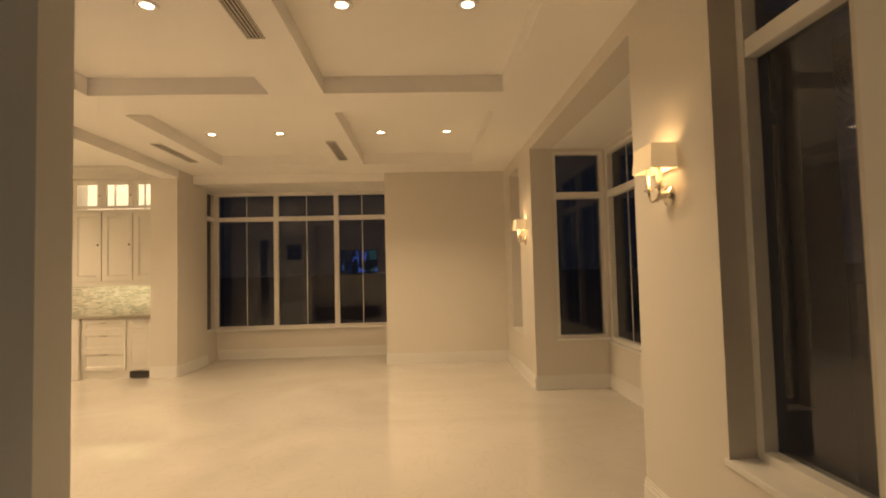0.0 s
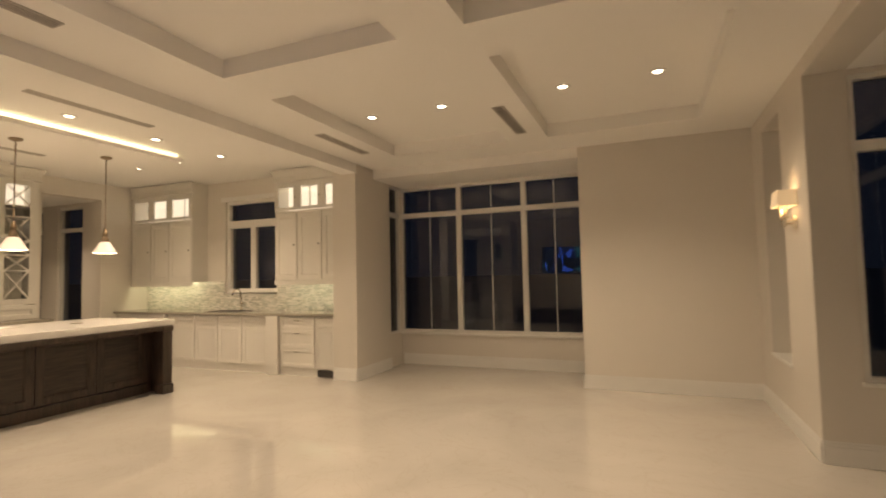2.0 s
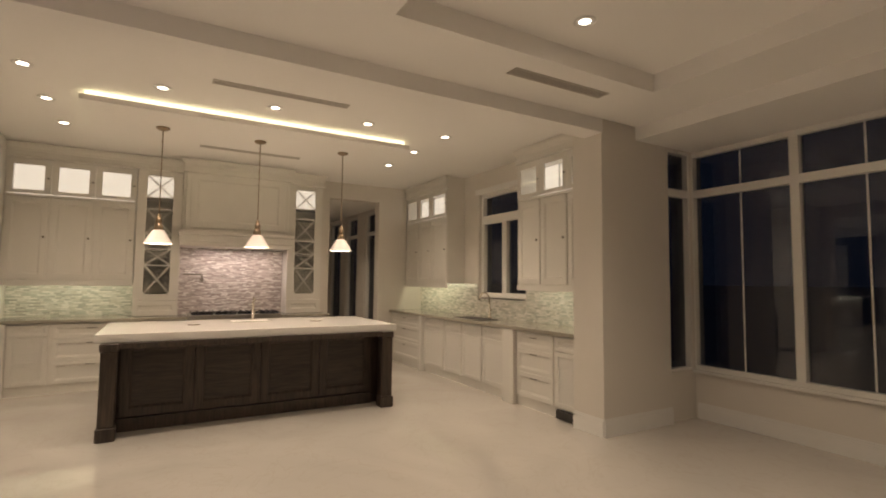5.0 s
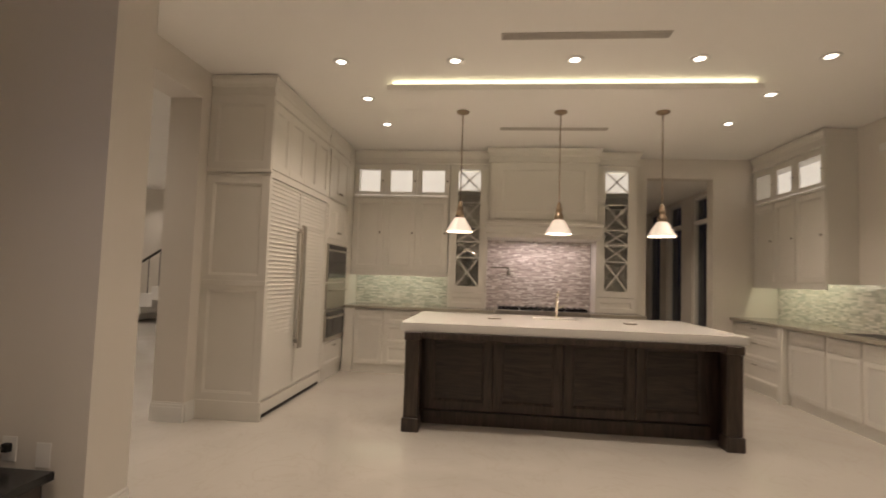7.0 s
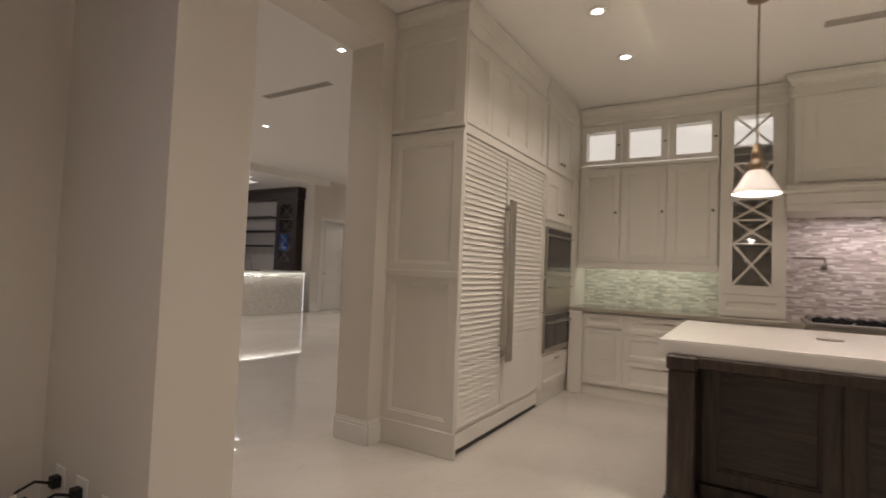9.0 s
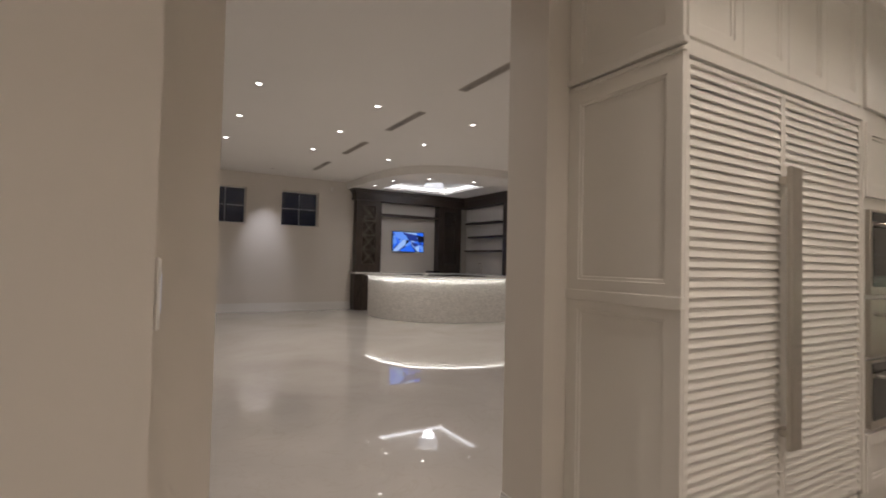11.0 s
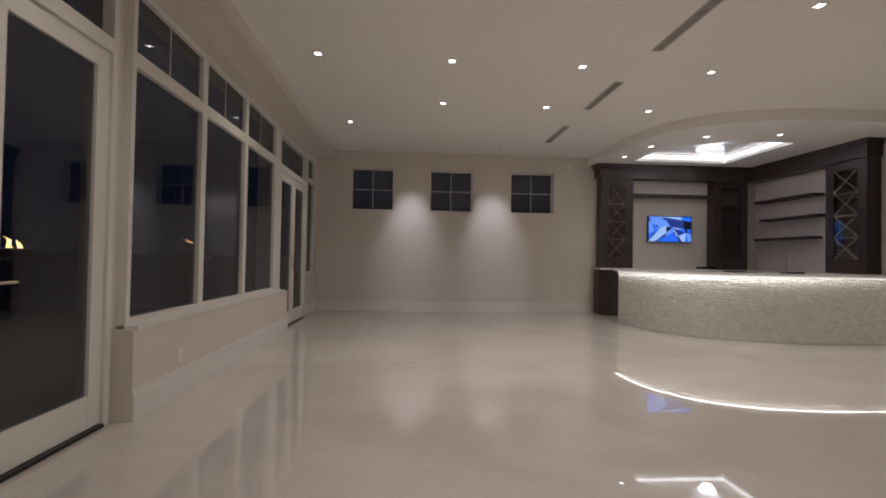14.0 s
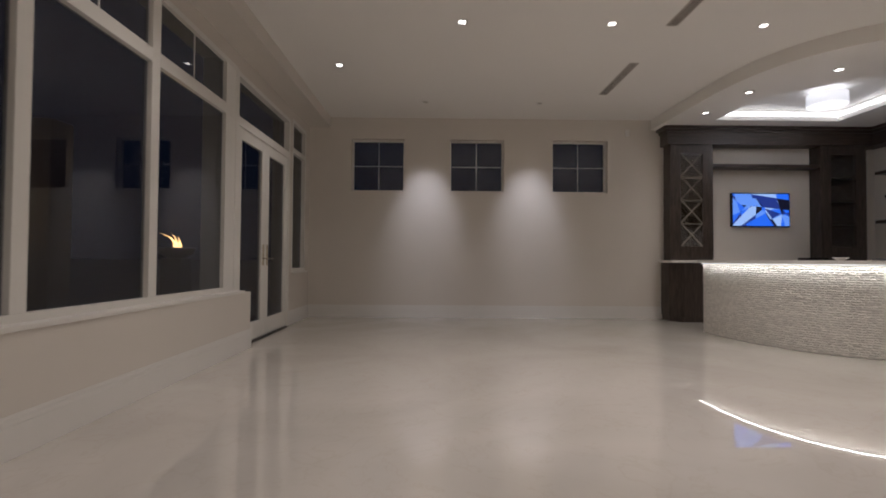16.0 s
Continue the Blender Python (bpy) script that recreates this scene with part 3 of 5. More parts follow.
# ---- windows and doors ----
LAB = "white framed window, dark night outside"
window("window_1", pose(-3.30, 8.50, 0), [0, 1.05, 2.10, 3.01], [0.51, 2.42, 2.879], "wide white window with six lights, dark outside", muntins=(("v", 0.5),))
window("window_2", pose(-3.285, 8.08, 0, 0, 0, 90), [0, 0.40], [0.51, 2.42, 2.879], LAB, fw=0.03, sill=False)
window("window_3", pose(1.757, 1.89, 0, 0, 0, -90), [0, 0.72], [0.58, 2.38, 2.83], LAB, fw=0.045, sillout=0.14)
window("window_4", pose(1.80, 7.07, 0, 0, 0, -90), [0, 0.72], [0.58, 2.38, 2.83], LAB, fw=0.06, sillout=0.18)
window("window_5", pose(2.54, 5.59, 0, 0, 0, -90), [0, 0.95, 1.88, 2.83], [0.56, 2.31, 2.84], "white bay window with six lights, dark outside", muntins=(("v", 0.5),))
window("window_6", pose(1.905, 5.63, 0), [0, 0.61], [0.60, 2.31, 2.84], LAB, fw=0.035)
window("window_7", pose(2.515, 2.72, 0, 0, 0, 180), [0, 0.61], [0.60, 2.31, 2.84], LAB, fw=0.035)
window("window_8", pose(-6.36, 7.80, 0), [0, 0.58, 1.16], [1.20, 2.40], "white kitchen casement pair above the sink", fw=0.07, mw=0.11)
window("window_17", pose(-6.36, 7.80, 0), [0, 1.16], [2.4001, 2.80], "wide single top light over the kitchen casements", fw=0.055, sill=False)
tagged(bpart("trim_head", (-6.44, -5.12, 7.725, 7.7495, 2.795, 2.875), TRIM), "white casing board over the kitchen window", "casing", kind="structure")
for k, (x, w) in enumerate(((-10.5, 0.78), (-11.8, 0.80), (-13.1, 0.90))):
    window("window_%d" % (9 + k), pose(x, 7.46, 0), [0, w], [0.1, 2.48, 2.95], "tall narrow hall window", sill=False)
window("window_12", pose(-2.06, -3.04, 0, 0, 0, -90), [0, 1.265, 2.50, 3.84, 4.08], [0.66, 2.60, 3.14],
       "row of large white-framed windows with transoms", mw=0.11, depth=0.07, skip=((3, 0), (3, 1)), sillout=0.10)
for y0, y1 in ((-3.09, -4.25), (-4.36, -5.485), (-5.595, -6.825)):
    ym = (y0 + y1) / 2
    tagged(bpart("trim_bar", (-2.02, -2.013, ym - 0.006, ym + 0.006, 2.655, 3.09), FRAME, bev=0), "thin white glazing bar in the transom light", "glazing bar", kind="structure")
window("window_13", pose(-2.0, -9.38, 0, 0, 0, -90), [0, 0.78], [0.82, 2.74, 3.22], LAB)
for k, (a, b) in enumerate(((-2.74, 0.94), (-4.49, 0.96), (-6.32, 0.98))):
    window("window_%d" % (14 + k), pose(a, -10.50, 0, 0, 0, 180), [0, b], [2.235, 3.16], "high square window with a cross of glazing bars",
           fw=0.025, muntins=(("v", 0.5), ("h", 0.5)), sill=False)
# blank post that closes the window row beside the french doors
bpart("trim", (-2.055, -1.80, -7.11, -6.84, 0.66, 3.139), FRAME)
bpy.data.objects["trim"].name = "trim_post"
tagged(bpy.data.objects["trim_post"], "white painted post beside the doors", "post", kind="structure")


def glazed_door(name, m, width, leaves, height, top, label, handed=1):
    """Glazed door leaves in a frame with a transom light above; local x along the wall, -y into the room."""
    d = thing(name, m, label, "door", kind="structure")
    bm = bmesh.new()
    box(bm, -0.06, 0.0, -0.02, 0.12, 0, top)
    box(bm, width, width + 0.06, -0.02, 0.12, 0, top)
    box(bm, 0.0, width, -0.019, 0.119, height, height + 0.10)
    box(bm, 0.0, width, -0.019, 0.119, top - 0.05, top)
    part("door_frame", bm, FRAME, d)
    g = bpart("pane", (0.0, width, 0.06, 0.066, height + 0.10, top - 0.05), GLASS, d, bev=0)
    g.visible_shadow = False
    bpart("threshold", (0.0, width, -0.03, 0.12, 0.001, 0.025), BLACK, d)
    lw = width / leaves
    for k in range(leaves):
        a, b = k * lw + 0.003, (k + 1) * lw - 0.003
        bm = bmesh.new()
        s = 0.13
        box(bm, a, a + s, 0.0, 0.05, 0.03, height - 0.004)
        box(bm, b - s, b, 0.0, 0.05, 0.03, height - 0.004)
        box(bm, a + s, b - s, 0.001, 0.049, 0.03, 0.24)
        box(bm, a + s, b - s, 0.001, 0.049, height - 0.13, height - 0.004)
        leaf = part("door_leaf", bm, FRAME, d)
        g = bpart("pane", (a + s, b - s, 0.022, 0.028, 0.24, height - 0.13), GLASS, leaf, bev=0)
        g.visible_shadow = False
        left = (leaves == 2 and k == 1) or (leaves == 1 and handed < 0)
        hx = a + s / 2 if left else b - s / 2
        sg = 1 if left else -1
        bm = bmesh.new()
        box(bm, hx - 0.02, hx + 0.02, -0.012, 0.0, 0.93, 1.20)
        tube(bm, [(hx, -0.012, 1.02), (hx, -0.05, 1.02), (hx + sg * 0.10, -0.055, 1.02), (hx + sg * 0.12, -0.05, 1.02)], 0.009, 8)
        part("door_handle", bm, NICKEL, leaf, "polished lever handle on a long plate")
    return d


glazed_door("door_1", pose(-2.0, -0.88, 0, 0, 0, -90), 2.0, 2, 2.55, 3.12, "pair of white glazed patio doors with a transom, closed")
glazed_door("door_2", pose(-2.03, -7.18, 0, 0, 0, -90), 1.86, 2, 2.52, 3.12, "pair of white glazed french doors, closed")

# entry: frame and open leaf at the start of the walk
d = thing("door_3", pose(-0.66, 0.79, 0), "white entry door frame with a leaf standing open", "door", kind="structure")
bm = bmesh.new()
box(bm, 0.0, 0.045, -0.03, 0.30, 0, 2.62)
box(bm, 0.045, 0.06, 0.07, 0.30, 0, 2.60)
part("door_frame", bm, FRAME, d)
leaf = bpart("door_leaf", (0.061, 0.105, -0.84, 0.118, 0.02, 2.55), DUSKDOOR, d, "leaf with its gray dusk shade put into the colour")
for z in (0.25, 1.05, 1.85, 2.35):
    bm = bmesh.new()
    lathe(bm, [(0.009, z - 0.055), (0.009, z + 0.055)], 10, 0.080, 0.126)
    part("hinge", bm, NICKEL, d, "polished hinge", True)
bpart("door_frame", (2.228, 2.258, -0.03, 0.30, 0, 2.62), FRAME, d)

# panelled interior door by the stairs
d = thing("door_4", pose(-11.98, -6.42, 0, 0, 0, 180), "tall white panelled interior door, closed", "door", kind="structure")
bm = bmesh.new()
box(bm, -0.10, 0.0, -0.025, 0.02, 0, 2.52)
box(bm, 0.86, 0.96, -0.025, 0.02, 0, 2.52)
box(bm, 0.0, 0.86, -0.024, 0.019, 2.42, 2.519)
part("door_frame", bm, TRIM, d)
leaf = bpart("door_leaf", (0.004, 0.856, 0.04, 0.075, 0.012, 2.415), TRIM, d)
for z0, z1 in ((0.15, 0.85), (1.0, 2.28)):
    door_panel(d, 0.12, 0.74, z0, z1, 0.04, 0.012, 0.03, TRIM, "door_panel")
bm = bmesh.new()
tube(bm, [(0.07, 0.04, 1.0), (0.07, -0.01, 1.0), (0.17, -0.012, 1.0)], 0.01, 8)
part("door_handle", bm, NICKEL, d, "nickel lever handle")


# ---- lamps ----
def spot(x, y, z, watts, color, deg=122, tilt=None, blend=0.9, size=0.05):
    l = bpy.data.lights.new("downlight_beam", "SPOT")
    l.energy, l.color, l.spot_size, l.spot_blend, l.shadow_soft_size = watts, color, radians(deg), blend, size
    o = new("downlight_beam", l)
    o.matrix_basis = look((x, y, z), tilt or (x, y + 0.001, z - 1))
    return o


def point(x, y, z, watts, color, size=0.04):
    l = bpy.data.lights.new("lamp_light", "POINT")
    l.energy, l.color, l.shadow_soft_size = watts, color, size
    new("lamp_light", l).matrix_basis = pose(x, y, z)


def area(x, y, z, sx, sy, watts, color, rx=0, ry=0, rz=0):
    l = bpy.data.lights.new("strip_light", "AREA")
    l.shape, l.size, l.size_y, l.energy, l.color = "RECTANGLE", sx, sy, watts, color
    new("strip_light", l).matrix_basis = pose(x, y, z, rx, ry, rz)


BRONZE = mat("aged_bronze", (0.34, 0.26, 0.18), 0.32, 1.0, vary=0.1, bump=0.0)
WARM, SOFT = (1.0, 0.80, 0.58), (1.0, 0.83, 0.64)
first_can = None


def can(x, y, z, watts, color=WARM, square=False, deg=122, tilt=None, group="ceiling downlights"):
    global first_can
    key = "square" if square else "round"
    if first_can is None:
        first_can = {}
    if key not in first_can:
        c = thing("downlight", pose(x, y, z), "small lit recessed downlight with a white trim", "downlight", group)
        bm = bmesh.new()
        if square:
            for a, b, p, q in ((-0.055, 0.055, -0.055, -0.034), (-0.055, 0.055, 0.034, 0.055), (-0.055, -0.034, -0.034, 0.034), (0.034, 0.055, -0.034, 0.034)):
                box(bm, a, b, p, q, -0.006, 0.0)
            part("trim_ring", bm, TRIM, c)
            bpart("lens", (-0.034, 0.034, -0.034, 0.034, -0.004, 0.0), CAN, c, "glowing lens", bev=0)
        else:
            lathe(bm, [(0.075, 0.0), (0.075, -0.004), (0.066, -0.008), (0.041, -0.005), (0.041, 0.0)], 24)
            part("trim_ring", bm, TRIM, c, smooth=True)
            bm = bmesh.new()
            lathe(bm, [(0.040, 0.0), (0.040, -0.003)], 20)
            part("lens", bm, CAN, c, "glowing lens")
        first_can[key] = c
    else:
        copy_thing(first_can[key], pose(x, y, z))
    spot(x, y, z - 0.02, watts * 1.22, color, deg, tilt)


for x, y in ((-4.96, 2.395), (-4.96, 3.375), (-4.96, 4.355), (-4.96, 5.335), (-4.94, 6.30), (-5.83, 2.41), (-6.69, 2.43), (-5.75, 6.29), (-6.63, 6.31)):
    can(x, y, 3.149, 30)
for y in (2.88, 5.79):
    for x in (-2.21, -1.39, -0.167, 0.647):
        can(x, y, 3.159, 37)
for y in (-3.58, -5.2, -6.82):
    for x in (-4.53, -6.12, -7.74):
        can(x, y, 3.539, 36, SOFT, True)
# Pair added out of view, to light the passage end of the room.
for x in (-4.53, -6.12):
    can(x, -0.35, 3.539, 62, SOFT, True)
for y in (-5.15, -2.0):
    can(-2.96, y, 3.539, 30, SOFT, True)
can(-2.99, -8.02, 3.539, 30, SOFT, True)
# Downlights added to brighten the walls around the stairs and panelled door.
for x in (-10.2, -12.4):
    can(x, -3.6, 3.539, 85, SOFT, True)
can(-13.2, -5.6, 3.539, 30, SOFT, True)
# wall washers between the high windows
for x in (-4.07, -5.90):
    d_ = thing("wall_washer", pose(x, -9.50, 3.539), "deep recessed wall-washing downlight with a white trim", "downlight", "wall washers")
    bm = bmesh.new()
    lathe(bm, [(0.06, 0.0), (0.06, -0.004), (0.052, -0.008), (0.036, -0.005), (0.036, 0.0)], 24)
    part("trim_ring", bm, TRIM, d_, smooth=True)
    bm = bmesh.new()
    lathe(bm, [(0.035, 0.0), (0.035, -0.002)], 20)
    part("baffle", bm, VENT, d_, "gray baffle")
    spot(x, -9.50, 3.525, 125, (1.0, 0.90, 0.83), 48, (x, -10.40, 1.72), 1.0, 0.16)


# ---- ceiling vents ----
def vent(x0, x1, y0, y1, z, label="long slotted air vent in the ceiling"):
    v = thing("ceiling_vent", pose((x0 + x1) / 2, (y0 + y1) / 2, z), label, "air vent", "ceiling vents")
    w, l = (x1 - x0) / 2, (y1 - y0) / 2
    bm = bmesh.new()
    e = 0.012
    for a, b, c, d in ((-w, w, -l, -l + e), (-w, w, l - e, l), (-w, -w + e, -l + e, l - e), (w - e, w, -l + e, l - e)):
        box(bm, a, b, c, d, -0.007, -0.0005)
    part("frame", bm, VENT, v)
    bpart("backing", (-w + e, w - e, -l + e, l - e, -0.0015, -0.0005), VOID, v, bev=0)
    n = 4
    for k in range(n):
        if l > w:
            x = -w + e + (k + 0.5) * (2 * w - 2 * e) / n
            bpart("slat", (x - 0.006, x + 0.006, -l + e, l - e, -0.006, -0.002), VENT, v, bev=0)
        else:
            y = -l + e + (k + 0.5) * (2 * l - 2 * e) / n
            bpart("slat", (-w + e, w - e, y - 0.006, y + 0.006, -0.006, -0.002), VENT, v, bev=0)


for x in (-2.79, -0.755):
    vent(x - 0.06, x + 0.06, 5.63, 6.60, 3.01)
    vent(x - 0.06, x + 0.06, 2.05, 3.02, 3.01)
vent(-4.60, -4.50, 3.75, 4.97, 3.15)
vent(-6.55, -6.46, 3.78, 4.97, 3.045)
# Lamp without a fitting, added to brighten the hall past the doorway.
spot(-9.6, 6.2, 2.98, 60, WARM)
for y0, y1 in ((-2.38, -1.15), (-4.67, -3.45), (-6.85, -5.65), (-9.05, -7.85)):
    vent(-6.83, -6.71, y0, y1, 3.54)

# light strips on the edges of the dropped kitchen panel
for x in (-5.375, -6.705):
    s = bpart("cove_light", (x - 0.01, x + 0.01, 2.78, 5.96, 3.0965, 3.142), COVE, bev=0)
    tagged(s, "warm light strip on the dropped ceiling panel", "cove light")
for y in (2.765, 5.975):
    s = bpart("cove_light", (-6.69, -5.39, y - 0.009, y + 0.009, 3.0965, 3.142), COVE, bev=0)
    tagged(s, "warm light strip on the dropped ceiling panel", "cove light")

# ---- kitchen: fridge wall ----
f = thing("refrigerator", pose(-5.23, 1.70, 0, 0, 0, 180), "built-in refrigerator with white louvred doors and a tall steel handle", "refrigerator")
bpart("body", (0.022, 1.62, 0.03, 0.60, 0.0, 3.14), CAB, f)
bm = bmesh.new()
box(bm, 0.001, 0.02, 0.0, 0.0299, 0.15, 2.20)
box(bm, 1.595, 1.62, 0.0, 0.03, 0.15, 2.20)
box(bm, 0.001, 1.62, 0.0, 0.0299, 2.20, 2.26)
part("face_frame", bm, CAB, f)
louvre(f, 0.02, 0.76, 0.17, 2.19, 0.03, pitch=0.040, rail=0.02)
louvre(f, 0.76, 1.595, 0.17, 2.19, 0.03, pitch=0.040, rail=0.02)
bm = bmesh.new()
box(bm, 0.695, 0.79, -0.060, -0.035, 0.55, 1.83)
for z in (0.62, 1.77):
    box(bm, 0.72, 0.765, -0.035, 0.01, z - 0.02, z + 0.02)
bevelled(bm, 0.006)
part("handle", bm, STEEL, f, "tall wide brushed steel handle")
bpart("toe_panel", (0.05, 1.57, 0.012, 0.029, 0.040, 0.148), CAB, f)
# Dark strip painted in for the shade of the open gap at the floor.
bpart("toe_gap_shade", (0.05, 1.57, 0.02, 0.029, 0.004, 0.039), VOID, f, "dark strip in place of the shaded toe gap")
for k in range(4):
    door_panel(f, 0.03 + k * 0.39, 0.03 + (k + 1) * 0.39, 2.28, 2.90, 0.03, 0.02, 0.06)
crown(f, 0.0, 1.62, 0.03, 2.93, 3.14, 0.035, (False, False))
# side panels, east face
sp = thing("refrigerator_side_panel", pose(-5.23, 1.09, 0, 0, 0, 90), "white panelled end of the tall cabinet run", "cabinet panel")
bpart("body", (0.0, 0.58, 0.0, 0.0215, 0.0, 3.14), CAB, sp)
for z0, z1 in ((0.165, 1.225), (1.221, 2.21), (2.255, 2.95)):
    door_panel(sp, -0.001, 0.612, z0, z1, -0.001, 0.018, 0.075 if z1 > 2.5 else 0.07, name="panel")
bpart("plinth", (0.0, 0.63, -0.025, -0.001, 0.0, 0.17), CAB, sp)
bpart("rail", (0.0, 0.62, -0.026, -0.001, 2.205, 2.225), CAB, sp)
bpart("rail", (0.0, 0.625, -0.034, -0.001, 2.235, 2.262), CAB, sp)
bpart("rail", (0.0, 0.615, -0.027, -0.001, 1.195, 1.245), CAB, sp)
crown(sp, 0.0, 0.60, -0.001, 2.94, 3.14, 0.035, (False, True))

o = thing("oven_tower", pose(-6.85, 1.70, 0, 0, 0, 180), "white tall cabinet with three stacked steel ovens", "oven cabinet")
bpart("body", (0.0, 0.85, 0.02, 0.60, 0.0, 3.14), CAB, o)
for z0, z1, nm, lab in ((1.23, 1.71, "microwave", "steel microwave with dark glass"), (0.885, 1.205, "warming_oven", "brushed warm steel oven drawer"),
                        (0.49, 0.865, "oven", "steel oven with dark glass")):
    b = bpart(nm, (0.045, 0.805, -0.012, 0.02, z0, z1), STEEL, o, lab)
    if nm != "warming_oven":
        bpart("glass", (0.07, 0.78, -0.016, -0.0125, z0 + 0.045, z1 - 0.095), DGLASS, b, "dark glass", bev=0)
        bpart("control_strip", (0.06, 0.79, -0.016, -0.0125, z1 - 0.07, z1 - 0.015), DGLASS, b, "black control strip", bev=0)
    bm = bmesh.new()
    zz = z1 - 0.085
    tube(bm, [(0.10, -0.012, zz), (0.10, -0.05, zz), (0.75, -0.05, zz), (0.75, -0.012, zz)], 0.009, 8)
    part("handle", bm, STEEL, b, "steel bar handle", True)
door_panel(o, 0.03, 0.425, 1.78, 2.20, 0.02, knob=(0.38, 1.86))
door_panel(o, 0.425, 0.82, 1.78, 2.20, 0.02, knob=(0.47, 1.86))
door_panel(o, 0.03, 0.425, 2.28, 2.90, 0.02, knob=(0.38, 2.38))
door_panel(o, 0.425, 0.82, 2.28, 2.90, 0.02, knob=(0.47, 2.38))
door_panel(o, 0.03, 0.82, 0.14, 0.46, 0.02, name="drawer", pull=True)
crown(o, 0.0, 0.85, 0.02, 2.93, 3.14, 0.035, (False, False))
bpart("filler", (0.852, 1.44, 0.002, 0.60, 0.0, 3.14), CAB, o)


# ---- kitchen: upper and base units ----
def upper(m, widths, label, ends=(True, True), zb=1.40, depth=0.345, first_knob=True):
    u = thing("wall_cabinet", m, label, "wall cabinet", "kitchen wall cabinets")
    W = sum(widths)
    bm = bmesh.new()
    box(bm, 0, W, 0.02, depth, zb, 2.47)
    box(bm, 0, W, depth - 0.02, depth, 2.47, 3.14)
    box(bm, 0, 0.02, 0.02, depth - 0.02, 2.47, 3.14)
    box(bm, W - 0.02, W, 0.02, depth - 0.02, 2.47, 3.14)
    box(bm, 0.02, W - 0.02, 0.02, depth - 0.02, 2.93, 3.14)
    part("body", bm, CAB, u)
    x = 0.0
    bpart("light_rail", (0, W, -0.005, 0.02, zb - 0.07, zb), CAB, u)
    bpart("middle_rail", (0, W, -0.002, 0.02, 2.455, 2.49), CAB, u)
    for k, w in enumerate(widths):
        side = x + w - 0.05
        door_panel(u, x + 0.01, x + w - 0.01, zb + 0.01, 2.45, 0.02, knob=(side, 1.95))
        a, b, c, d = x + 0.002, x + w - 0.002, 2.50, 2.925
        bm = bmesh.new()
        r = 0.070
        box(bm, a, a + r, 0, 0.02, c, d)
        box(bm, b - r, b, 0, 0.02, c, d)
        box(bm, a + r, b - r, 0, 0.02, c, c + 0.045)
        box(bm, a + r, b - r, 0, 0.02, d - 0.06, d)
        dr = part("glazed_door", bm, CAB, u)
        bpart("glass", (a + r, b - r, 0.010, 0.013, c + 0.045, d - 0.06), CGLASS, dr, "lit glass", bev=0)
        bm = bmesh.new()
        lathe(bm, [(0.006, 0), (0.006, 0.012), (0.013, 0.02), (0.0, 0.028)], 8)
        bmesh.ops.transform(bm, matrix=Matrix.Translation((b - 0.03, 0, 2.70)) @ Matrix.Rotation(radians(90), 4, "X"), verts=bm.verts)
        part("knob", bm, PEWTER, dr, "small pewter knob", True)
        # Glowing panel in place of lamps inside the top compartment.
        bpart("glow_back", (x + 0.02, x + w - 0.02, 0.315, 0.321, 2.48, 2.92), GLOWBACK, u, "glowing panel that stands in for the lit cabinet interior", bev=0)
        x += w
    crown(u, 0, W, 0.0, 2.95, 3.14, 0.045, ends)
    return u


upper(pose(-7.93, 1.70, 0, 0, 0, 90), [0.46, 0.47, 0.47], "white wall cabinet with lit glass doors along the top", (False, False))
upper(pose(-8.28, 7.40, 0), [0.50, 0.46, 0.55], "white wall cabinet with lit glass doors beside the window", (False, True))
upper(pose(-4.96, 7.40, 0), [0.44, 0.46, 0.42], "white wall cabinet with lit glass doors beside the pier", (True, False))


def base(m, cols, label, toe=True, h=0.87, depth=0.62):
    """cols: (width, kind); kind is drawers, louvre, door, post or oven."""
    b = thing("base_cabinet", m, label, "base cabinet", "kitchen base cabinets")
    W = sum(c[0] for c in cols)
    bpart("body", (0, W, 0.022, depth, 0.10, h), CAB, b, bev=0)
    bpart("toe_kick", (0, W, 0.03, depth - 0.1, 0.0, 0.10), CAB, b, bev=0)
    x = 0
    for w, kind in cols:
        if kind == "drawers":
            for z0, z1 in ((0.12, 0.40), (0.40, 0.67), (0.67, 0.855)):
                door_panel(b, x + 0.015, x + w - 0.015, z0, z1, 0.022, 0.02, 0.045, name="drawer", pull=True)
        elif kind == "louvre":
            louvre(b, x + 0.015, x + w - 0.015, 0.12, 0.70, 0.022, pitch=0.036, rail=0.05)
            door_panel(b, x + 0.015, x + w - 0.015, 0.71, 0.855, 0.022, 0.02, 0.035, name="drawer")
        elif kind == "post":
            bm = bmesh.new()
            box(bm, x, x + w, -0.04, 0.022, 0.0, h)
            bevelled(bm, 0.006)
            part("post", bm, CAB, b)
        else:
            door_panel(b, x + 0.015, x + w - 0.015, 0.12, 0.855, 0.022)
        x += w
    return b


base(pose(-7.65, 1.72, 0, 0, 0, 90), [(0.14, "post"), (0.42, "louvre"), (0.85, "drawers"), (0.65, "drawers")], "white base cabinet with a louvred door and drawers")
base(pose(-7.65, 5.06, 0, 0, 0, 90), [(0.66, "drawers")], "white base cabinet beside the range")
base(pose(-8.28, 7.12, 0), [(1.15, "drawers"), (0.10, "post")], "white base cabinet with drawers in the corner")
base(pose(-7.02, 7.14, 0), [(0.64, "louvre"), (0.50, "louvre"), (0.50, "louvre"), (0.52, "louvre")], "white sink cabinet with four louvred doors")
base(pose(-4.855, 7.12, 0), [(0.22, "post"), (0.65, "drawers"), (0.36, "louvre")], "white base cabinet with drawers and a louvred door")
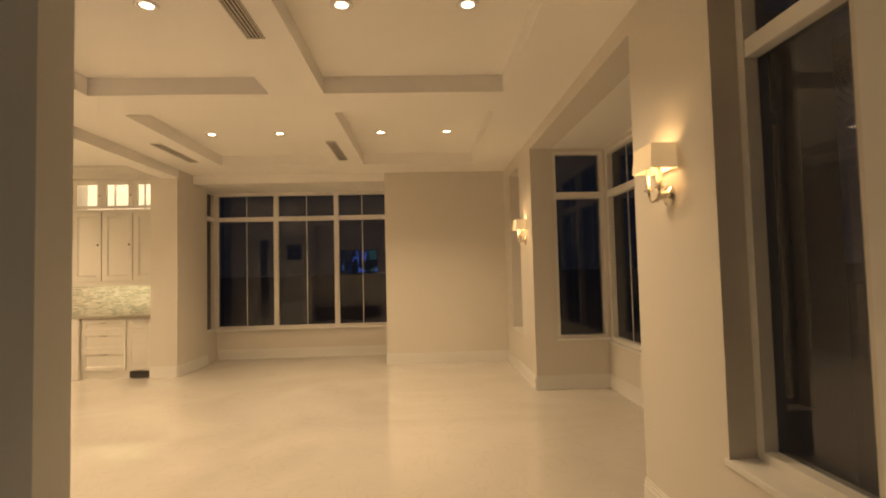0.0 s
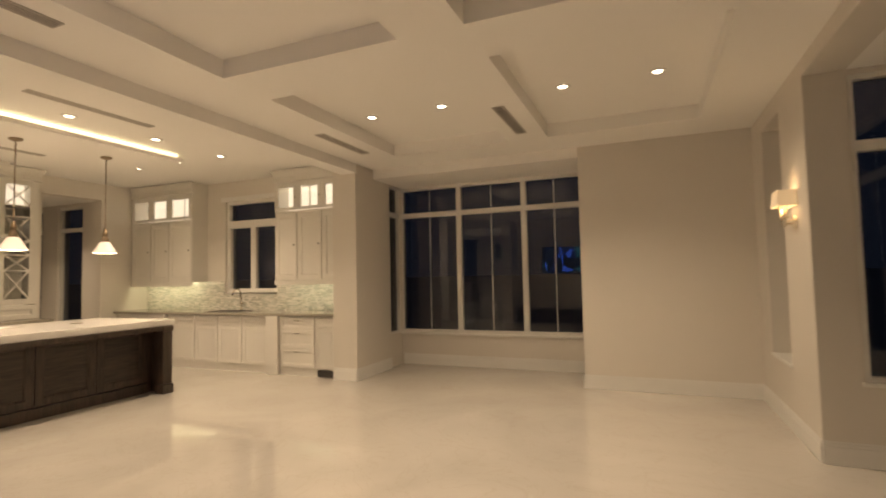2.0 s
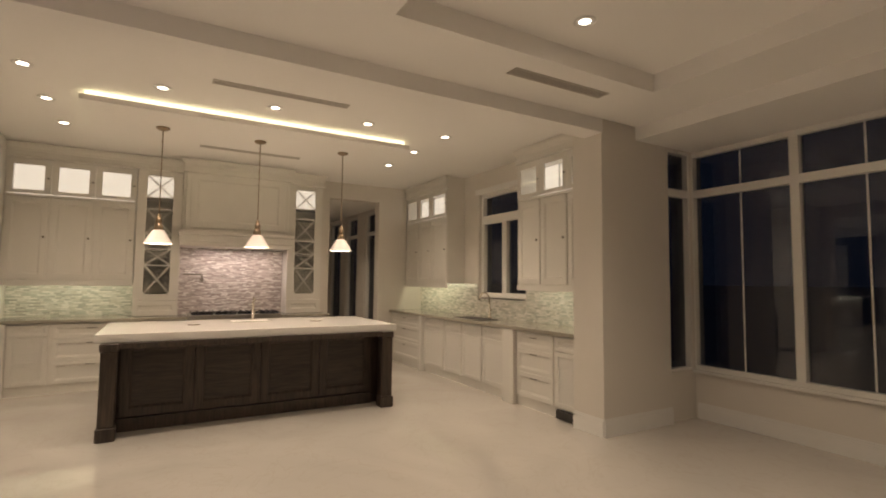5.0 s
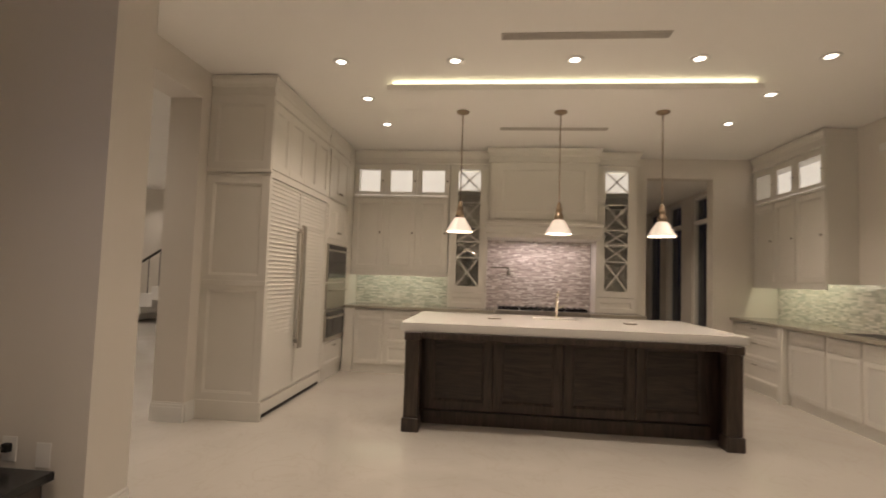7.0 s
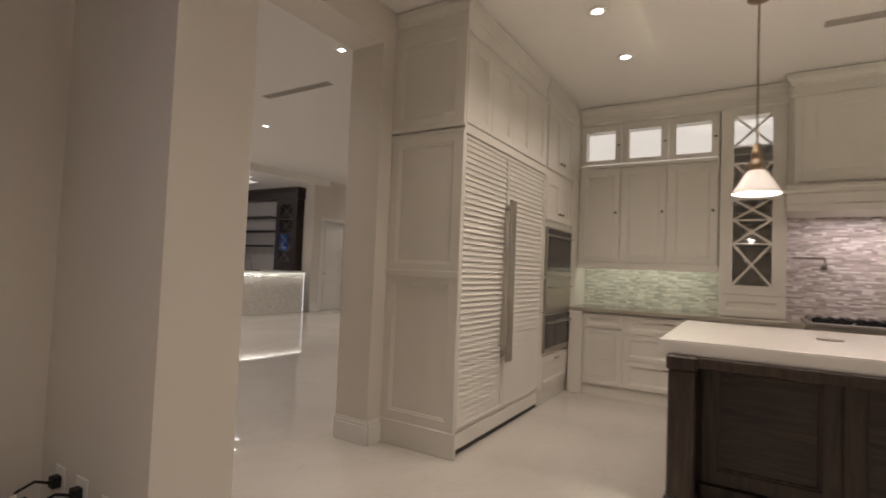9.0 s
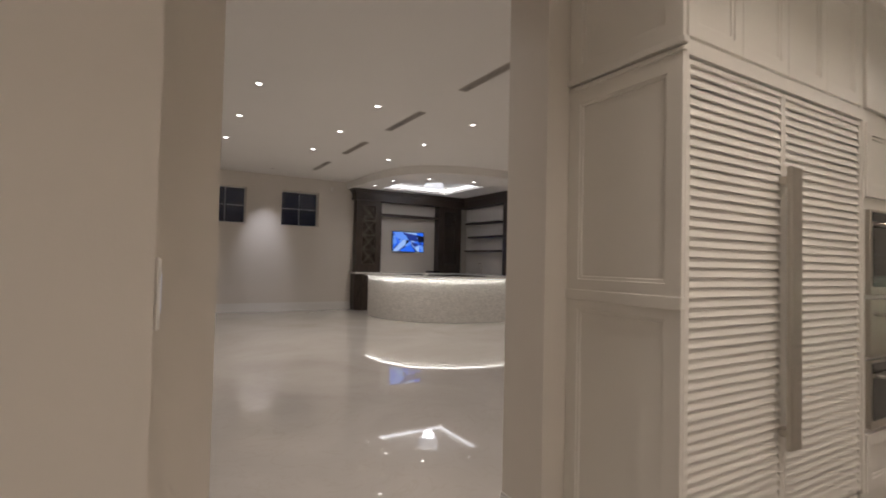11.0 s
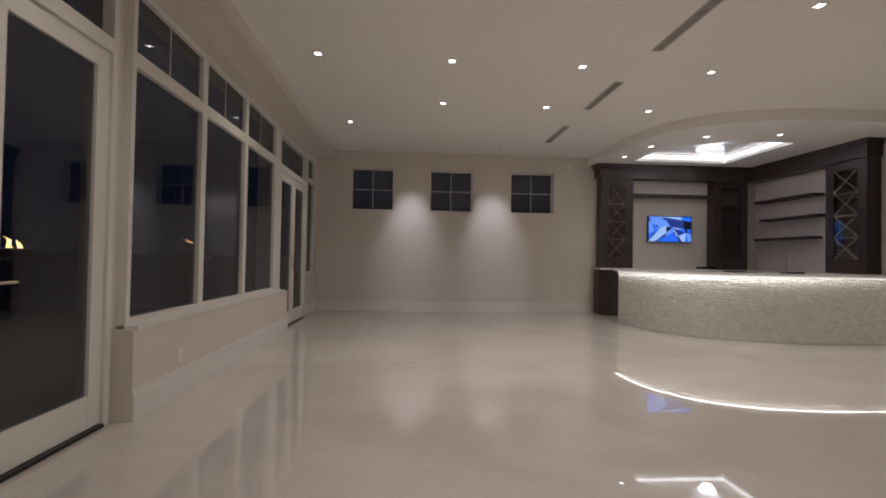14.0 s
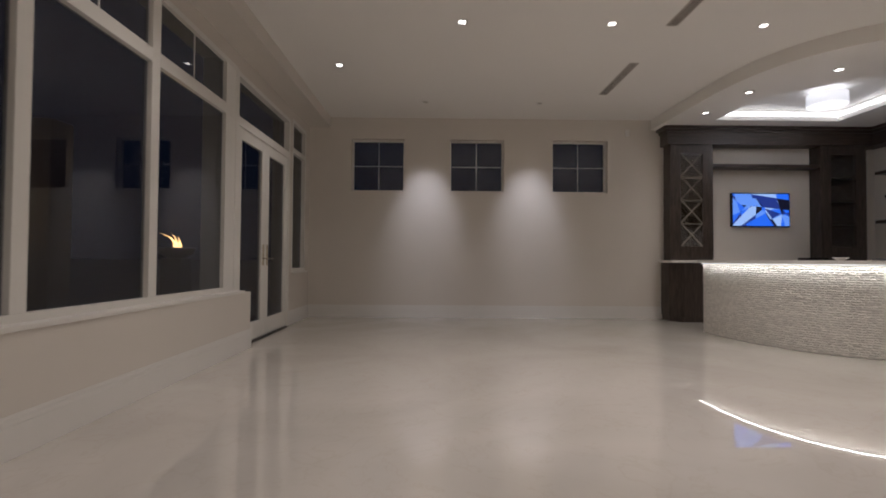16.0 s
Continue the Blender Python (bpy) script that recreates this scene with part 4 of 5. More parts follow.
v = bpart("floor_vent", (-3.93, -3.645, 7.10, 7.13, 0.012, 0.10), VOID, bev=0)
tagged(v, "dark open toe vent under the base cabinet", "vent")

w = bpart("worktop", (-8.3, -3.625, 7.085, 7.75, 0.871, 0.91), GRANITE)
tagged(w, "gray speckled granite worktop", "worktop")
for y0, y1 in ((1.70, 3.78), (5.05, 5.76)):
    w = bpart("worktop", (-8.3, -7.62, y0, y1, 0.871, 0.91), GRANITE)
    tagged(w, "gray speckled granite worktop", "worktop")


def splash(m, x0, x1, z0, z1, material, label, wide, tall, seed, apart=None):
    """Thin mosaic strips in courses on a grout bed; past apart, each strip is a piece of its own."""
    rnd = random.Random(seed)
    bm = bmesh.new()
    box(bm, x0, x1, -0.007, -0.001, z0, z1)
    b = part("backsplash", bm, GROUT)
    b.matrix_basis = m
    tagged(b, label, "backsplash", kind="structure")
    joined = bmesh.new()
    shared = {}
    rows = int((z1 - z0) / tall)
    tall = (z1 - z0) / rows
    for r_ in range(rows):
        x = x0 - rnd.uniform(0, wide)
        z = z0 + (r_ + 0.5) * tall
        while x < x1:
            w = wide * rnd.choice((0.55, 0.8, 1.0, 1.25))
            a, c = max(x, x0) + 0.001, min(x + w, x1) - 0.001
            x += w
            if c - a < 0.012:
                continue
            proud = rnd.choice((0.011, 0.0125, 0.014))
            if apart is None or a < apart:
                box(joined, a, c, -proud, -0.0065, z - tall / 2 + 0.001, z + tall / 2 - 0.001)
                continue
            key = (round(c - a, 3), proud)
            if key not in shared:
                bm = bmesh.new()
                box(bm, -key[0] / 2, key[0] / 2, -proud, -0.0065, -tall / 2 + 0.001, tall / 2 - 0.001)
                bmesh.ops.recalc_face_normals(bm, faces=list(bm.faces))
                me = bpy.data.meshes.new("tile")
                bm.to_mesh(me)
                bm.free()
                me.materials.append(material)
                shared[key] = me
            again("tile", shared[key], b, pose((a + c) / 2, 0, z))
    tagged(part("mosaic_strips", joined, material, b), "thin glazed mosaic strips", kind="stuff")


splash(pose(-8.3, 7.75, 0), 0.0, 1.94, 0.911, 1.40, SPLASH, "backsplash of thin glossy mosaic strips", 0.08, 0.0205, 1)
splash(pose(-8.3, 7.75, 0), 1.9401, 3.10, 0.911, 1.174, SPLASH, "backsplash of thin glossy mosaic strips", 0.08, 0.0205, 2)
splash(pose(-8.3, 7.75, 0), 3.1001, 4.679, 0.911, 1.40, SPLASH, "backsplash of thin glossy mosaic strips", 0.08, 0.0205, 3)
splash(pose(-8.3, 1.70, 0, 0, 0, 90), 0.0, 1.44, 0.911, 1.40, SPLASH, "backsplash of thin glossy mosaic strips", 0.08, 0.0205, 4, 0.75)
splash(pose(-8.3, 3.66, 0, 0, 0, 90), 0.0, 1.50, 0.911, 1.92, HOODM, "strip mosaic behind the range, coloured pinkish for the hood light", 0.075, 0.0175, 5)

# under-cabinet strips, tucked behind the light rails
for x0, x1, y0, y1 in ((-8.2, -6.85, 7.43, 7.445), (-4.9, -3.7, 7.43, 7.445), (-7.975, -7.96, 1.8, 3.05)):
    u = bpart("under_cabinet_light", (x0, x1, y0, y1, 1.385, 1.399), UCAB, bev=0)
    tagged(u, "thin light strip under the wall cabinet", "strip light")
area(-7.5, 7.443, 1.38, 1.3, 0.03, 1.7, (1.0, 0.93, 0.60), 30)
area(-4.3, 7.443, 1.38, 1.1, 0.03, 1.0, (1.0, 0.93, 0.66), 30)
area(-7.972, 2.42, 1.38, 0.03, 1.25, 1.35, (1.0, 0.95, 0.66), 0, 30)


def tower(y0, y1):
    """Slender display tower on the worktop with crossed glazing bars."""
    W = y1 - y0
    t = thing("display_tower", pose(-7.93, y0, 0, 0, 0, 90), "white slender glass-fronted cabinet with crossed bars and a lit top", "display cabinet", "towers beside the hood")
    bm = bmesh.new()
    box(bm, 0, 0.03, 0.02, 0.35, 0.911, 3.14)
    box(bm, W - 0.03, W, 0.02, 0.35, 0.911, 3.14)
    box(bm, 0.03, W - 0.03, 0.33, 0.35, 0.911, 3.14)
    box(bm, 0.03, W - 0.03, 0.02, 0.33, 0.911, 1.12)
    box(bm, 0.03, W - 0.03, 0.02, 0.33, 2.93, 3.14)
    part("body", bm, CAB, t)
    s = 0.115
    bm = bmesh.new()
    box(bm, 0, s, 0, 0.02, 1.13, 2.95)
    box(bm, W - s, W, 0, 0.02, 1.13, 2.95)
    box(bm, s, W - s, 0, 0.02, 1.13, 1.215)
    box(bm, s, W - s, 0, 0.02, 2.88, 2.95)
    dr = part("glazed_door", bm, CAB, t)
    bpart("glass", (s, W - s, 0.012, 0.015, 1.215, 2.88), CGLASS, dr, "clear glass", bev=0)
    edges = (1.215, 1.62, 1.85, 2.056, 2.41, 2.575, 2.88)
    for k, (c, d) in enumerate(zip(edges, edges[1:])):
        L = math.hypot(W - 2 * s, d - c)
        for sg in (1, -1) if k != 4 else ():
            bm = bmesh.new()
            vv = box(bm, -L / 2, L / 2, 0.0, 0.010, -0.010, 0.010)
            bmesh.ops.transform(bm, matrix=Matrix.Translation((W / 2, 0.001 + 0.0005 * sg, (c + d) / 2)) @ Matrix.Rotation(-sg * math.atan2(d - c, W - 2 * s), 4, "Y"), verts=vv)
            part("glazing_bar", bm, CAB, dr)
        if k:
            # White strip in the door plane stands in for the lit shelf edge.
            bpart("glazing_bar", (s, W - s, 0.0004, 0.0115, c - 0.007, c + 0.007), TRIM, dr, bev=0)
            bpart("shelf", (0.03, W - 0.03, 0.021, 0.32, c - 0.010, c + 0.010), TRIM, t, bev=0)
    # Glowing panel added for the light in the tower's top.
    bpart("glow_back", (0.04, W - 0.04, 0.30, 0.306, 2.59, 2.92), GLOWBACK, t, "glowing panel that stands in for the lit tower interior", bev=0)
    door_panel(t, 0.0, W, 0.915, 1.125, 0.02, name="drawer")
    crown(t, 0, W, 0.0, 2.95, 3.14, 0.06, (True, True))


tower(3.11, 3.66)
tower(5.16, 5.70)

h = thing("range_hood", pose(-7.72, 3.70, 0, 0, 0, 90), "white panelled hood with a mantel shelf above the range", "range hood")
bpart("body", (-0.038, 1.458, 0.16, 0.57, 1.92, 3.14), CAB, h)
bpart("chimney", (0.0, 1.42, 0.02, 0.1599, 2.12, 3.14), CAB, h)
door_panel(h, 0.06, 1.36, 2.16, 2.94, 0.019, 0.02, 0.09, name="panel")
bm = bmesh.new()
rings = []
for o_, z in ((0.03, 1.90), (0.03, 1.955), (0.05, 1.965), (0.05, 2.05), (0.085, 2.065), (0.085, 2.09), (0.07, 2.10), (0.07, 2.125)):
    rings.append([bm.verts.new(q) for q in ((-0.04 - o_ * 0.4, -o_, z), (1.46 + o_ * 0.4, -o_, z), (1.46 + o_ * 0.4, 0.565, z), (-0.04 - o_ * 0.4, 0.565, z))])
for p, q in zip(rings, rings[1:]):
    for k in range(4):
        bm.faces.new((p[k], p[(k + 1) % 4], q[(k + 1) % 4], q[k]))
bm.faces.new(rings[0][::-1])
bm.faces.new(rings[-1])
part("mantel", bm, CAB, h)
crown(h, 0.0, 1.42, 0.02, 2.94, 3.14, 0.07, (True, True))
area(-7.95, 4.4, 1.88, 0.2, 1.0, 5.5, (1.0, 0.80, 0.70))

r = thing("range", pose(-7.62, 3.80, 0, 0, 0, 90), "steel gas range with black cast iron grates", "range")
bpart("body", (0.0, 1.24, 0.02, 0.66, 0.0, 0.90), STEEL, r)
bpart("cooktop", (0.0, 1.24, -0.01, 0.66, 0.90, 0.925), STEEL, r)
for k in range(4):
    bm = bmesh.new()
    x0 = 0.03 + k * 0.30
    for j in range(4):
        box(bm, x0 + j * 0.085, x0 + j * 0.085 + 0.02, 0.05, 0.60, 0.940, 0.962)
    for yy in (0.05, 0.30, 0.58):
        box(bm, x0, x0 + 0.275, yy, yy + 0.02, 0.926, 0.945)
    part("grate", bm, BLACK, r, "black cast iron grate")
for k in range(6):
    bm = bmesh.new()
    lathe(bm, [(0.022, 0), (0.02, 0.03), (0.0, 0.032)], 12)
    bmesh.ops.transform(bm, matrix=Matrix.Translation((0.12 + k * 0.2, 0.02, 0.82)) @ Matrix.Rotation(radians(90), 4, "X"), verts=bm.verts)
    part("knob", bm, BLACK, r, "black control knob", True)
bm = bmesh.new()
tube(bm, [(0.08, 0.02, 0.72), (0.08, -0.03, 0.72), (1.16, -0.03, 0.72), (1.16, 0.02, 0.72)], 0.012, 8)
part("handle", bm, STEEL, r, "steel oven handle", True)

bm = bmesh.new()
lathe(bm, [(0.03, 0), (0.03, 0.012), (0.012, 0.02), (0.012, 0.05)], 12)
bmesh.ops.transform(bm, matrix=pose(-8.288, 3.98, 1.42, 0, 90, 0), verts=bm.verts)
tube(bm, [(-8.24, 3.98, 1.42), (-8.20, 3.98, 1.50), (-8.16, 3.78, 1.50), (-8.10, 3.72, 1.50), (-8.06, 3.95, 1.50), (-8.05, 3.97, 1.42)], 0.011, 8)
tagged(part("pot_filler", bm, PEWTER), "jointed dark metal pot filler tap on the mosaic", "tap")

# kitchen tap and sink under the window
t = thing("kitchen_tap", pose(-5.85, 7.60, 0.911), "polished nickel tap behind the sink", "tap")
bm = bmesh.new()
lathe(bm, [(0.028, 0), (0.028, 0.015), (0.016, 0.03), (0.014, 0.2)], 14)
tube(bm, [(0, 0, 0.2), (0, -0.01, 0.30), (0, -0.06, 0.36), (0, -0.13, 0.36), (0, -0.18, 0.30), (0, -0.185, 0.26)], 0.012, 10)
part("spout", bm, NICKEL, t, smooth=True)
bm = bmesh.new()
tube(bm, [(0.02, 0, 0.10), (0.06, -0.01, 0.13), (0.11, -0.02, 0.13)], 0.007, 8)
part("lever", bm, NICKEL, t, smooth=True)
s = thing("kitchen_sink", pose(-5.85, 7.36, 0.912), "dark undermount sink in the granite worktop", "sink")
bpart("rim", (-0.36, 0.36, -0.20, 0.16, 0.0, 0.004), STEEL, s)
# Flat sheet; the shade of the sunken bowl is only its dark colour.
bpart("bowl", (-0.34, 0.34, -0.18, 0.14, 0.0042, 0.007), VOID, s, bev=0)

# ---- island ----
i = thing("kitchen_island", pose(-5.20, 2.985, 0, 0, 0, 90), "dark stained oak island with panelled front and corner posts", "island")
L = 2.815
bpart("body", (0.06, L - 0.06, 0.33, 1.40, 0.0, 0.855), ISLE, i)
for k in range(4):
    a = 0.15 + k * 0.63
    p = door_panel(i, a, a + 0.625, 0.13, 0.84, 0.33, 0.022, 0.075, ISLE, "panel")
    bpart("panel_field", (a + 0.098, a + 0.527, 0.320, 0.3225, 0.228, 0.742), ISLEH, p, bev=0)
bpart("plinth", (0.14, L - 0.14, 0.295, 0.329, 0.0, 0.12), ISLE, i)
for x0 in (0.0, L - 0.15):
    for y0 in (0.0, 1.25):
        p = bpart("post", (x0 + 0.012, x0 + 0.138, y0 + 0.012, y0 + 0.138, 0.12, 0.78), ISLE, i, bev=0.008)
        bm = bmesh.new()
        box(bm, x0, x0 + 0.15, y0, y0 + 0.15, 0.0, 0.12)
        bevelled(bm, 0.006)
        part("base_block", bm, ISLE, p)
        bm = bmesh.new()
        box(bm, x0 + 0.002, x0 + 0.148, y0 + 0.002, y0 + 0.148, 0.78, 0.855)
        bevelled(bm, 0.008)
        part("cap_block", bm, ISLE, p)
for x0 in (0.03, L - 0.05):
    bpart("side_panel", (x0, x0 + 0.02, 0.15, 1.25, 0.0, 0.855), ISLE, i)
bpart("apron", (0.15, L - 0.15, 0.02, 0.05, 0.80, 0.855), ISLE, i)
bm = bmesh.new()
box(bm, -6.72, -5.25, 2.94, 5.85, 0.8551, 0.93)
bevelled(bm, 0.006, 2)
tagged(part("island_worktop", bm, QUARTZ), "thick white quartz worktop on the island", "worktop")
t = thing("island_tap", pose(-6.55, 4.46, 0.93), "polished nickel tap on the island", "tap")
bm = bmesh.new()
lathe(bm, [(0.026, 0), (0.026, 0.015), (0.016, 0.03), (0.014, 0.22)], 14)
tube(bm, [(0, 0, 0.2), (0, 0, 0.25), (0.05, 0, 0.28), (0.13, 0, 0.24)], 0.012, 10)
part("spout", bm, NICKEL, t, smooth=True)
bm = bmesh.new()
tube(bm, [(0, 0.02, 0.10), (0, 0.07, 0.13)], 0.007, 8)
part("lever", bm, NICKEL, t, smooth=True)
s = thing("prep_sink", pose(-6.35, 4.40, 0.93), "small undermount prep sink in the island", "sink")
bpart("rim", (-0.14, 0.14, -0.22, 0.22, 0.0, 0.003), STEEL, s)
bpart("bowl", (-0.125, 0.125, -0.205, 0.205, 0.0032, 0.005), PLATE, s, bev=0)
for y in (3.77, 5.11):
    bm = bmesh.new()
    lathe(bm, [(0.065, 0), (0.065, 0.006), (0.05, 0.009), (0.0, 0.009)], 20, -6.03, y)
    bmesh.ops.translate(bm, verts=bm.verts, vec=(0, 0, 0.9301))
    tagged(part("power_outlet", bm, PEWTER, smooth=True), "round pop-up power outlet in the worktop", "outlet", "island outlets")

# ---- pendants ----
pend = thing("pendant_lamp", pose(-5.93, 3.39, 3.045), "pendant lamp with a conical opal glass shade on a brass rod", "pendant lamp", "pendants over the island")
bm = bmesh.new()
lathe(bm, [(0.065, 0.0), (0.065, -0.014), (0.05, -0.022), (0.03, -0.03), (0.012, -0.035)], 24)
part("canopy", bm, BRONZE, pend, smooth=True)
bm = bmesh.new()
lathe(bm, [(0.006, -0.03), (0.006, -0.93)], 10)
part("rod", bm, BRONZE, pend, smooth=True)
bm = bmesh.new()
lathe(bm, [(0.008, -0.92), (0.022, -0.94), (0.024, -0.97), (0.032, -0.98), (0.032, -1.01), (0.026, -1.015), (0.036, -1.04), (0.045, -1.06), (0.045, -1.10)], 20)
part("socket", bm, BRONZE, pend, "turned bronze lamp holder", True)
bm = bmesh.new()
lathe(bm, [(0.04, -1.095), (0.062, -1.115), (0.125, -1.225), (0.138, -1.245), (0.133, -1.245), (0.118, -1.22), (0.056, -1.11), (0.035, -1.095)], 32)
part("shade", bm, OPAL, pend, "conical opal glass shade", True)
bm = bmesh.new()
lathe(bm, [(0.0, -1.12), (0.026, -1.145), (0.028, -1.17), (0.0, -1.195)], 14)
part("bulb", bm, BULB, pend, smooth=True)
for y in (4.38, 5.375):
    copy_thing(pend, pose(-5.93, y, 3.045))
for y in (3.39, 4.38, 5.375):
    point(-5.93, y, 1.80, 5, (1.0, 0.78, 0.55), 0.03)

# ---- sconces ----
sc = thing("wall_sconce", pose(1.63, 2.30, 1.80, 0, 0, -90), "two-armed polished nickel wall sconce with a square linen shade, lit", "wall lamp", "living room sconces")
bm = bmesh.new()
lathe(bm, [(0.055, 0), (0.055, 0.012), (0.03, 0.02), (0.018, 0.06), (0.0, 0.065)], 20)
bmesh.ops.transform(bm, matrix=Matrix.Rotation(radians(90), 4, "X"), verts=bm.verts)
part("back_plate", bm, NICKEL, sc, smooth=True)
for sx in (-1, 1):
    bm = bmesh.new()
    tube(bm, [(0, -0.05, 0), (sx * 0.025, -0.08, -0.03), (sx * 0.05, -0.085, -0.02), (sx * 0.06, -0.085, 0.03)], 0.007, 8)
    lathe(bm, [(0.022, 0.03), (0.024, 0.04), (0.014, 0.05), (0.014, 0.16)], 14, sx * 0.06, -0.085)
    part("arm", bm, NICKEL, sc, "curved polished arm with a candle sleeve", True)
bm = bmesh.new()
b0, b1, z0, z1 = 0.112, 0.102, 0.13, 0.26
for (ya, yb, sh) in ((-0.15, -0.012, 0.0),):
    o0 = [(-b0, ya, z0), (b0, ya, z0), (b0, yb, z0), (-b0, yb, z0)]
    o1 = [(-b1, ya + 0.012, z1), (b1, ya + 0.012, z1), (b1, yb, z1), (-b1, yb, z1)]
    va, vb = [bm.verts.new(c) for c in o0], [bm.verts.new(c) for c in o1]
    ia = [bm.verts.new((c[0] * 0.975, c[1] + (0.004 if c[1] == ya else -0.004), c[2])) for c in o0]
    ib = [bm.verts.new((c[0] * 0.975, c[1] + (0.004 if c[1] < yb else -0.004), c[2])) for c in o1]
    for k in range(4):
        j = (k + 1) % 4
        bm.faces.new((va[k], va[j], vb[j], vb[k]))
        bm.faces.new((ia[j], ia[k], ib[k], ib[j]))
        bm.faces.new((va[j], va[k], ia[k], ia[j]))
        bm.faces.new((vb[k], vb[j], ib[j], ib[k]))
part("shade", bm, SHADE, sc, "square linen shade glowing warm")
for sx in (-0.06, 0.06):
    bm = bmesh.new()
    lathe(bm, [(0.0, 0.155), (0.016, 0.175), (0.014, 0.20), (0.0, 0.235)], 12, sx, -0.085)
    part("bulb", bm, BULB, sc, smooth=True)
copy_thing(sc, pose(1.63, 5.98, 1.80, 0, 0, -90))
for y in (2.30, 5.98):
    point(1.545, y, 2.00, 0.55, (1.0, 0.74, 0.46), 0.03)

# ---- living room: console, television, plates ----
c = thing("media_console", pose(-3.12, 1.11, 0), "low dark media console against the wall", "media console")
bpart("top", (0.0, 2.0, 0.0, 0.60, 0.33, 0.37), BLACK, c)
bpart("body", (0.03, 1.97, 0.0, 0.57, 0.05, 0.329), BARH, c)
for x in (0.06, 1.90):
    bpart("foot", (x, x + 0.05, 0.03, 0.40, 0.0, 0.05), BLACK, c)
rnd = random.Random(21)
bm = bmesh.new()
bmesh.ops.create_icosphere(bm, subdivisions=3, radius=1.0)
for v_ in bm.verts:
    f_ = 0.78 + 0.30 * rnd.random()
    v_.co = Vector((v_.co.x * 0.15 * f_, v_.co.y * 0.095 * f_, max(v_.co.z, -0.55) * 0.07 * f_ + 0.045 * f_))
lo_ = min(v_.co.z for v_ in bm.verts)
for v_ in bm.verts:
    v_.co.z -= lo_
bag = part("plastic_bag", bm, BAG)
bag.matrix_basis = pose(-2.93, 1.36, 0.371, 0, 0, 20)
tagged(bag, "crumpled pale plastic bag lying on the console", "plastic bag")
for k, (y, z) in enumerate(((1.26, 0.44), (1.42, 0.44))):
    o_ = thing("wall_outlet", pose(-3.169, y, z, 0, 0, 90), "white wall outlet with a black plug and cord", "outlet", "wall outlets")
    bpart("plate", (-0.04, 0.04, -0.006, 0.0, -0.06, 0.06), PLATE, o_)
    bpart("plug", (-0.018, 0.018, -0.035, -0.006, -0.01, 0.03), CABLE, o_)
    bm = bmesh.new()
    tube(bm, [(0, -0.035, 0.01), (0.0, -0.08, 0.03), (-0.03, -0.12, 0.0), (-0.05, -0.14, -0.066)], 0.005, 6)
    part("cord", bm, CABLE, o_)
o_ = thing("wall_outlet", pose(-3.169, 1.60, 0.42, 0, 0, 90), "plain white wall outlet on the wall end", "outlet", "wall outlets")
bpart("plate", (-0.04, 0.04, -0.006, 0.0, -0.06, 0.06), PLATE, o_)
tv = thing("television", pose(-1.80, 1.091, 1.82, 0, 0, 180), "flat television on the wall with a dim blue picture", "television")
bpart("case", (-0.62, 0.62, -0.05, 0.0, -0.38, 0.38), BLACK, tv, bev=0.006)
shard_screen(tv, 0.605, 0.365, -0.053, TVD, 5, "dim blue picture")

k_ = thing("wall_keypad", pose(-3.461, 1.49, 1.27, 0, 0, -90), "white touch panel with a dim blue screen", "control panel")
bpart("case", (-0.075, 0.075, -0.013, 0.0, -0.085, 0.085), PLATE, k_, bev=0.005)
bpart("screen", (-0.05, 0.02, -0.0155, -0.0135, -0.045, 0.045), PADS, k_, "dim blue screen", bev=0)
k_ = thing("light_switch", pose(-3.461, 1.28, 1.27, 0, 0, -90), "white light switch plate", "switch")
bpart("plate", (-0.075, 0.075, -0.008, 0.0, -0.07, 0.07), PLATE, k_)
for x in (-0.035, 0.035):
    bpart("rocker", (x - 0.02, x + 0.02, -0.014, -0.008, -0.04, 0.04), PLATE, k_)
o_ = thing("wall_outlet", pose(-2.151, -3.7, 0.33, 0, 0, -90), "white wall outlet under the windows", "outlet", "wall outlets")
bpart("plate", (-0.04, 0.04, -0.006, 0.0, -0.06, 0.06), PLATE, o_)
o_ = thing("motion_sensor_box", pose(-7.65, -10.399, 3.30, 0, 0, 180), "small white box high on the wall", "sensor")
bpart("case", (-0.03, 0.03, -0.04, 0.0, -0.06, 0.06), PLATE, o_)


# ---- bar ----
CX, CY, RA, RB, EX = -11.33, -9.15, 3.18, 2.78, 3.2


def arc(off, n=56, t0=2, t1=90):
    out = []
    for k in range(n + 1):
        a = radians(t0 + (t1 - t0) * k / n)
        out.append((CX + (RA + off) * math.cos(a) ** (2 / EX) if math.cos(a) > 1e-6 else CX, CY + (RB + off) * math.sin(a) ** (2 / EX)))
    return out


def band(name, inner, outer, z0, z1, material, parent=None, label=""):
    bm = bmesh.new()
    rows = [[bm.verts.new((x, y, z)) for (x, y), z in ((i_, z0), (o_, z0), (o_, z1), (i_, z1))] for i_, o_ in zip(inner, outer)]
    for a, b in zip(rows, rows[1:]):
        for k in range(4):
            bm.faces.new((a[k], a[(k + 1) % 4], b[(k + 1) % 4], b[k]))
    bm.faces.new(rows[0])
    bm.faces.new(rows[-1][::-1])
    return part(name, bm, material, parent, label)


bar = thing("bar_counter", pose(0, 0, 0), "curved bar clad in pale split-face stone with a lit edge", "bar")
band("front", arc(-0.15), arc(0.0), 0.0, 0.999, STONE, bar, "pale split-face stone cladding")
band("led_strip", arc(0.018), arc(0.03), 0.986, 0.998, LED, bar, "white light strip under the top")
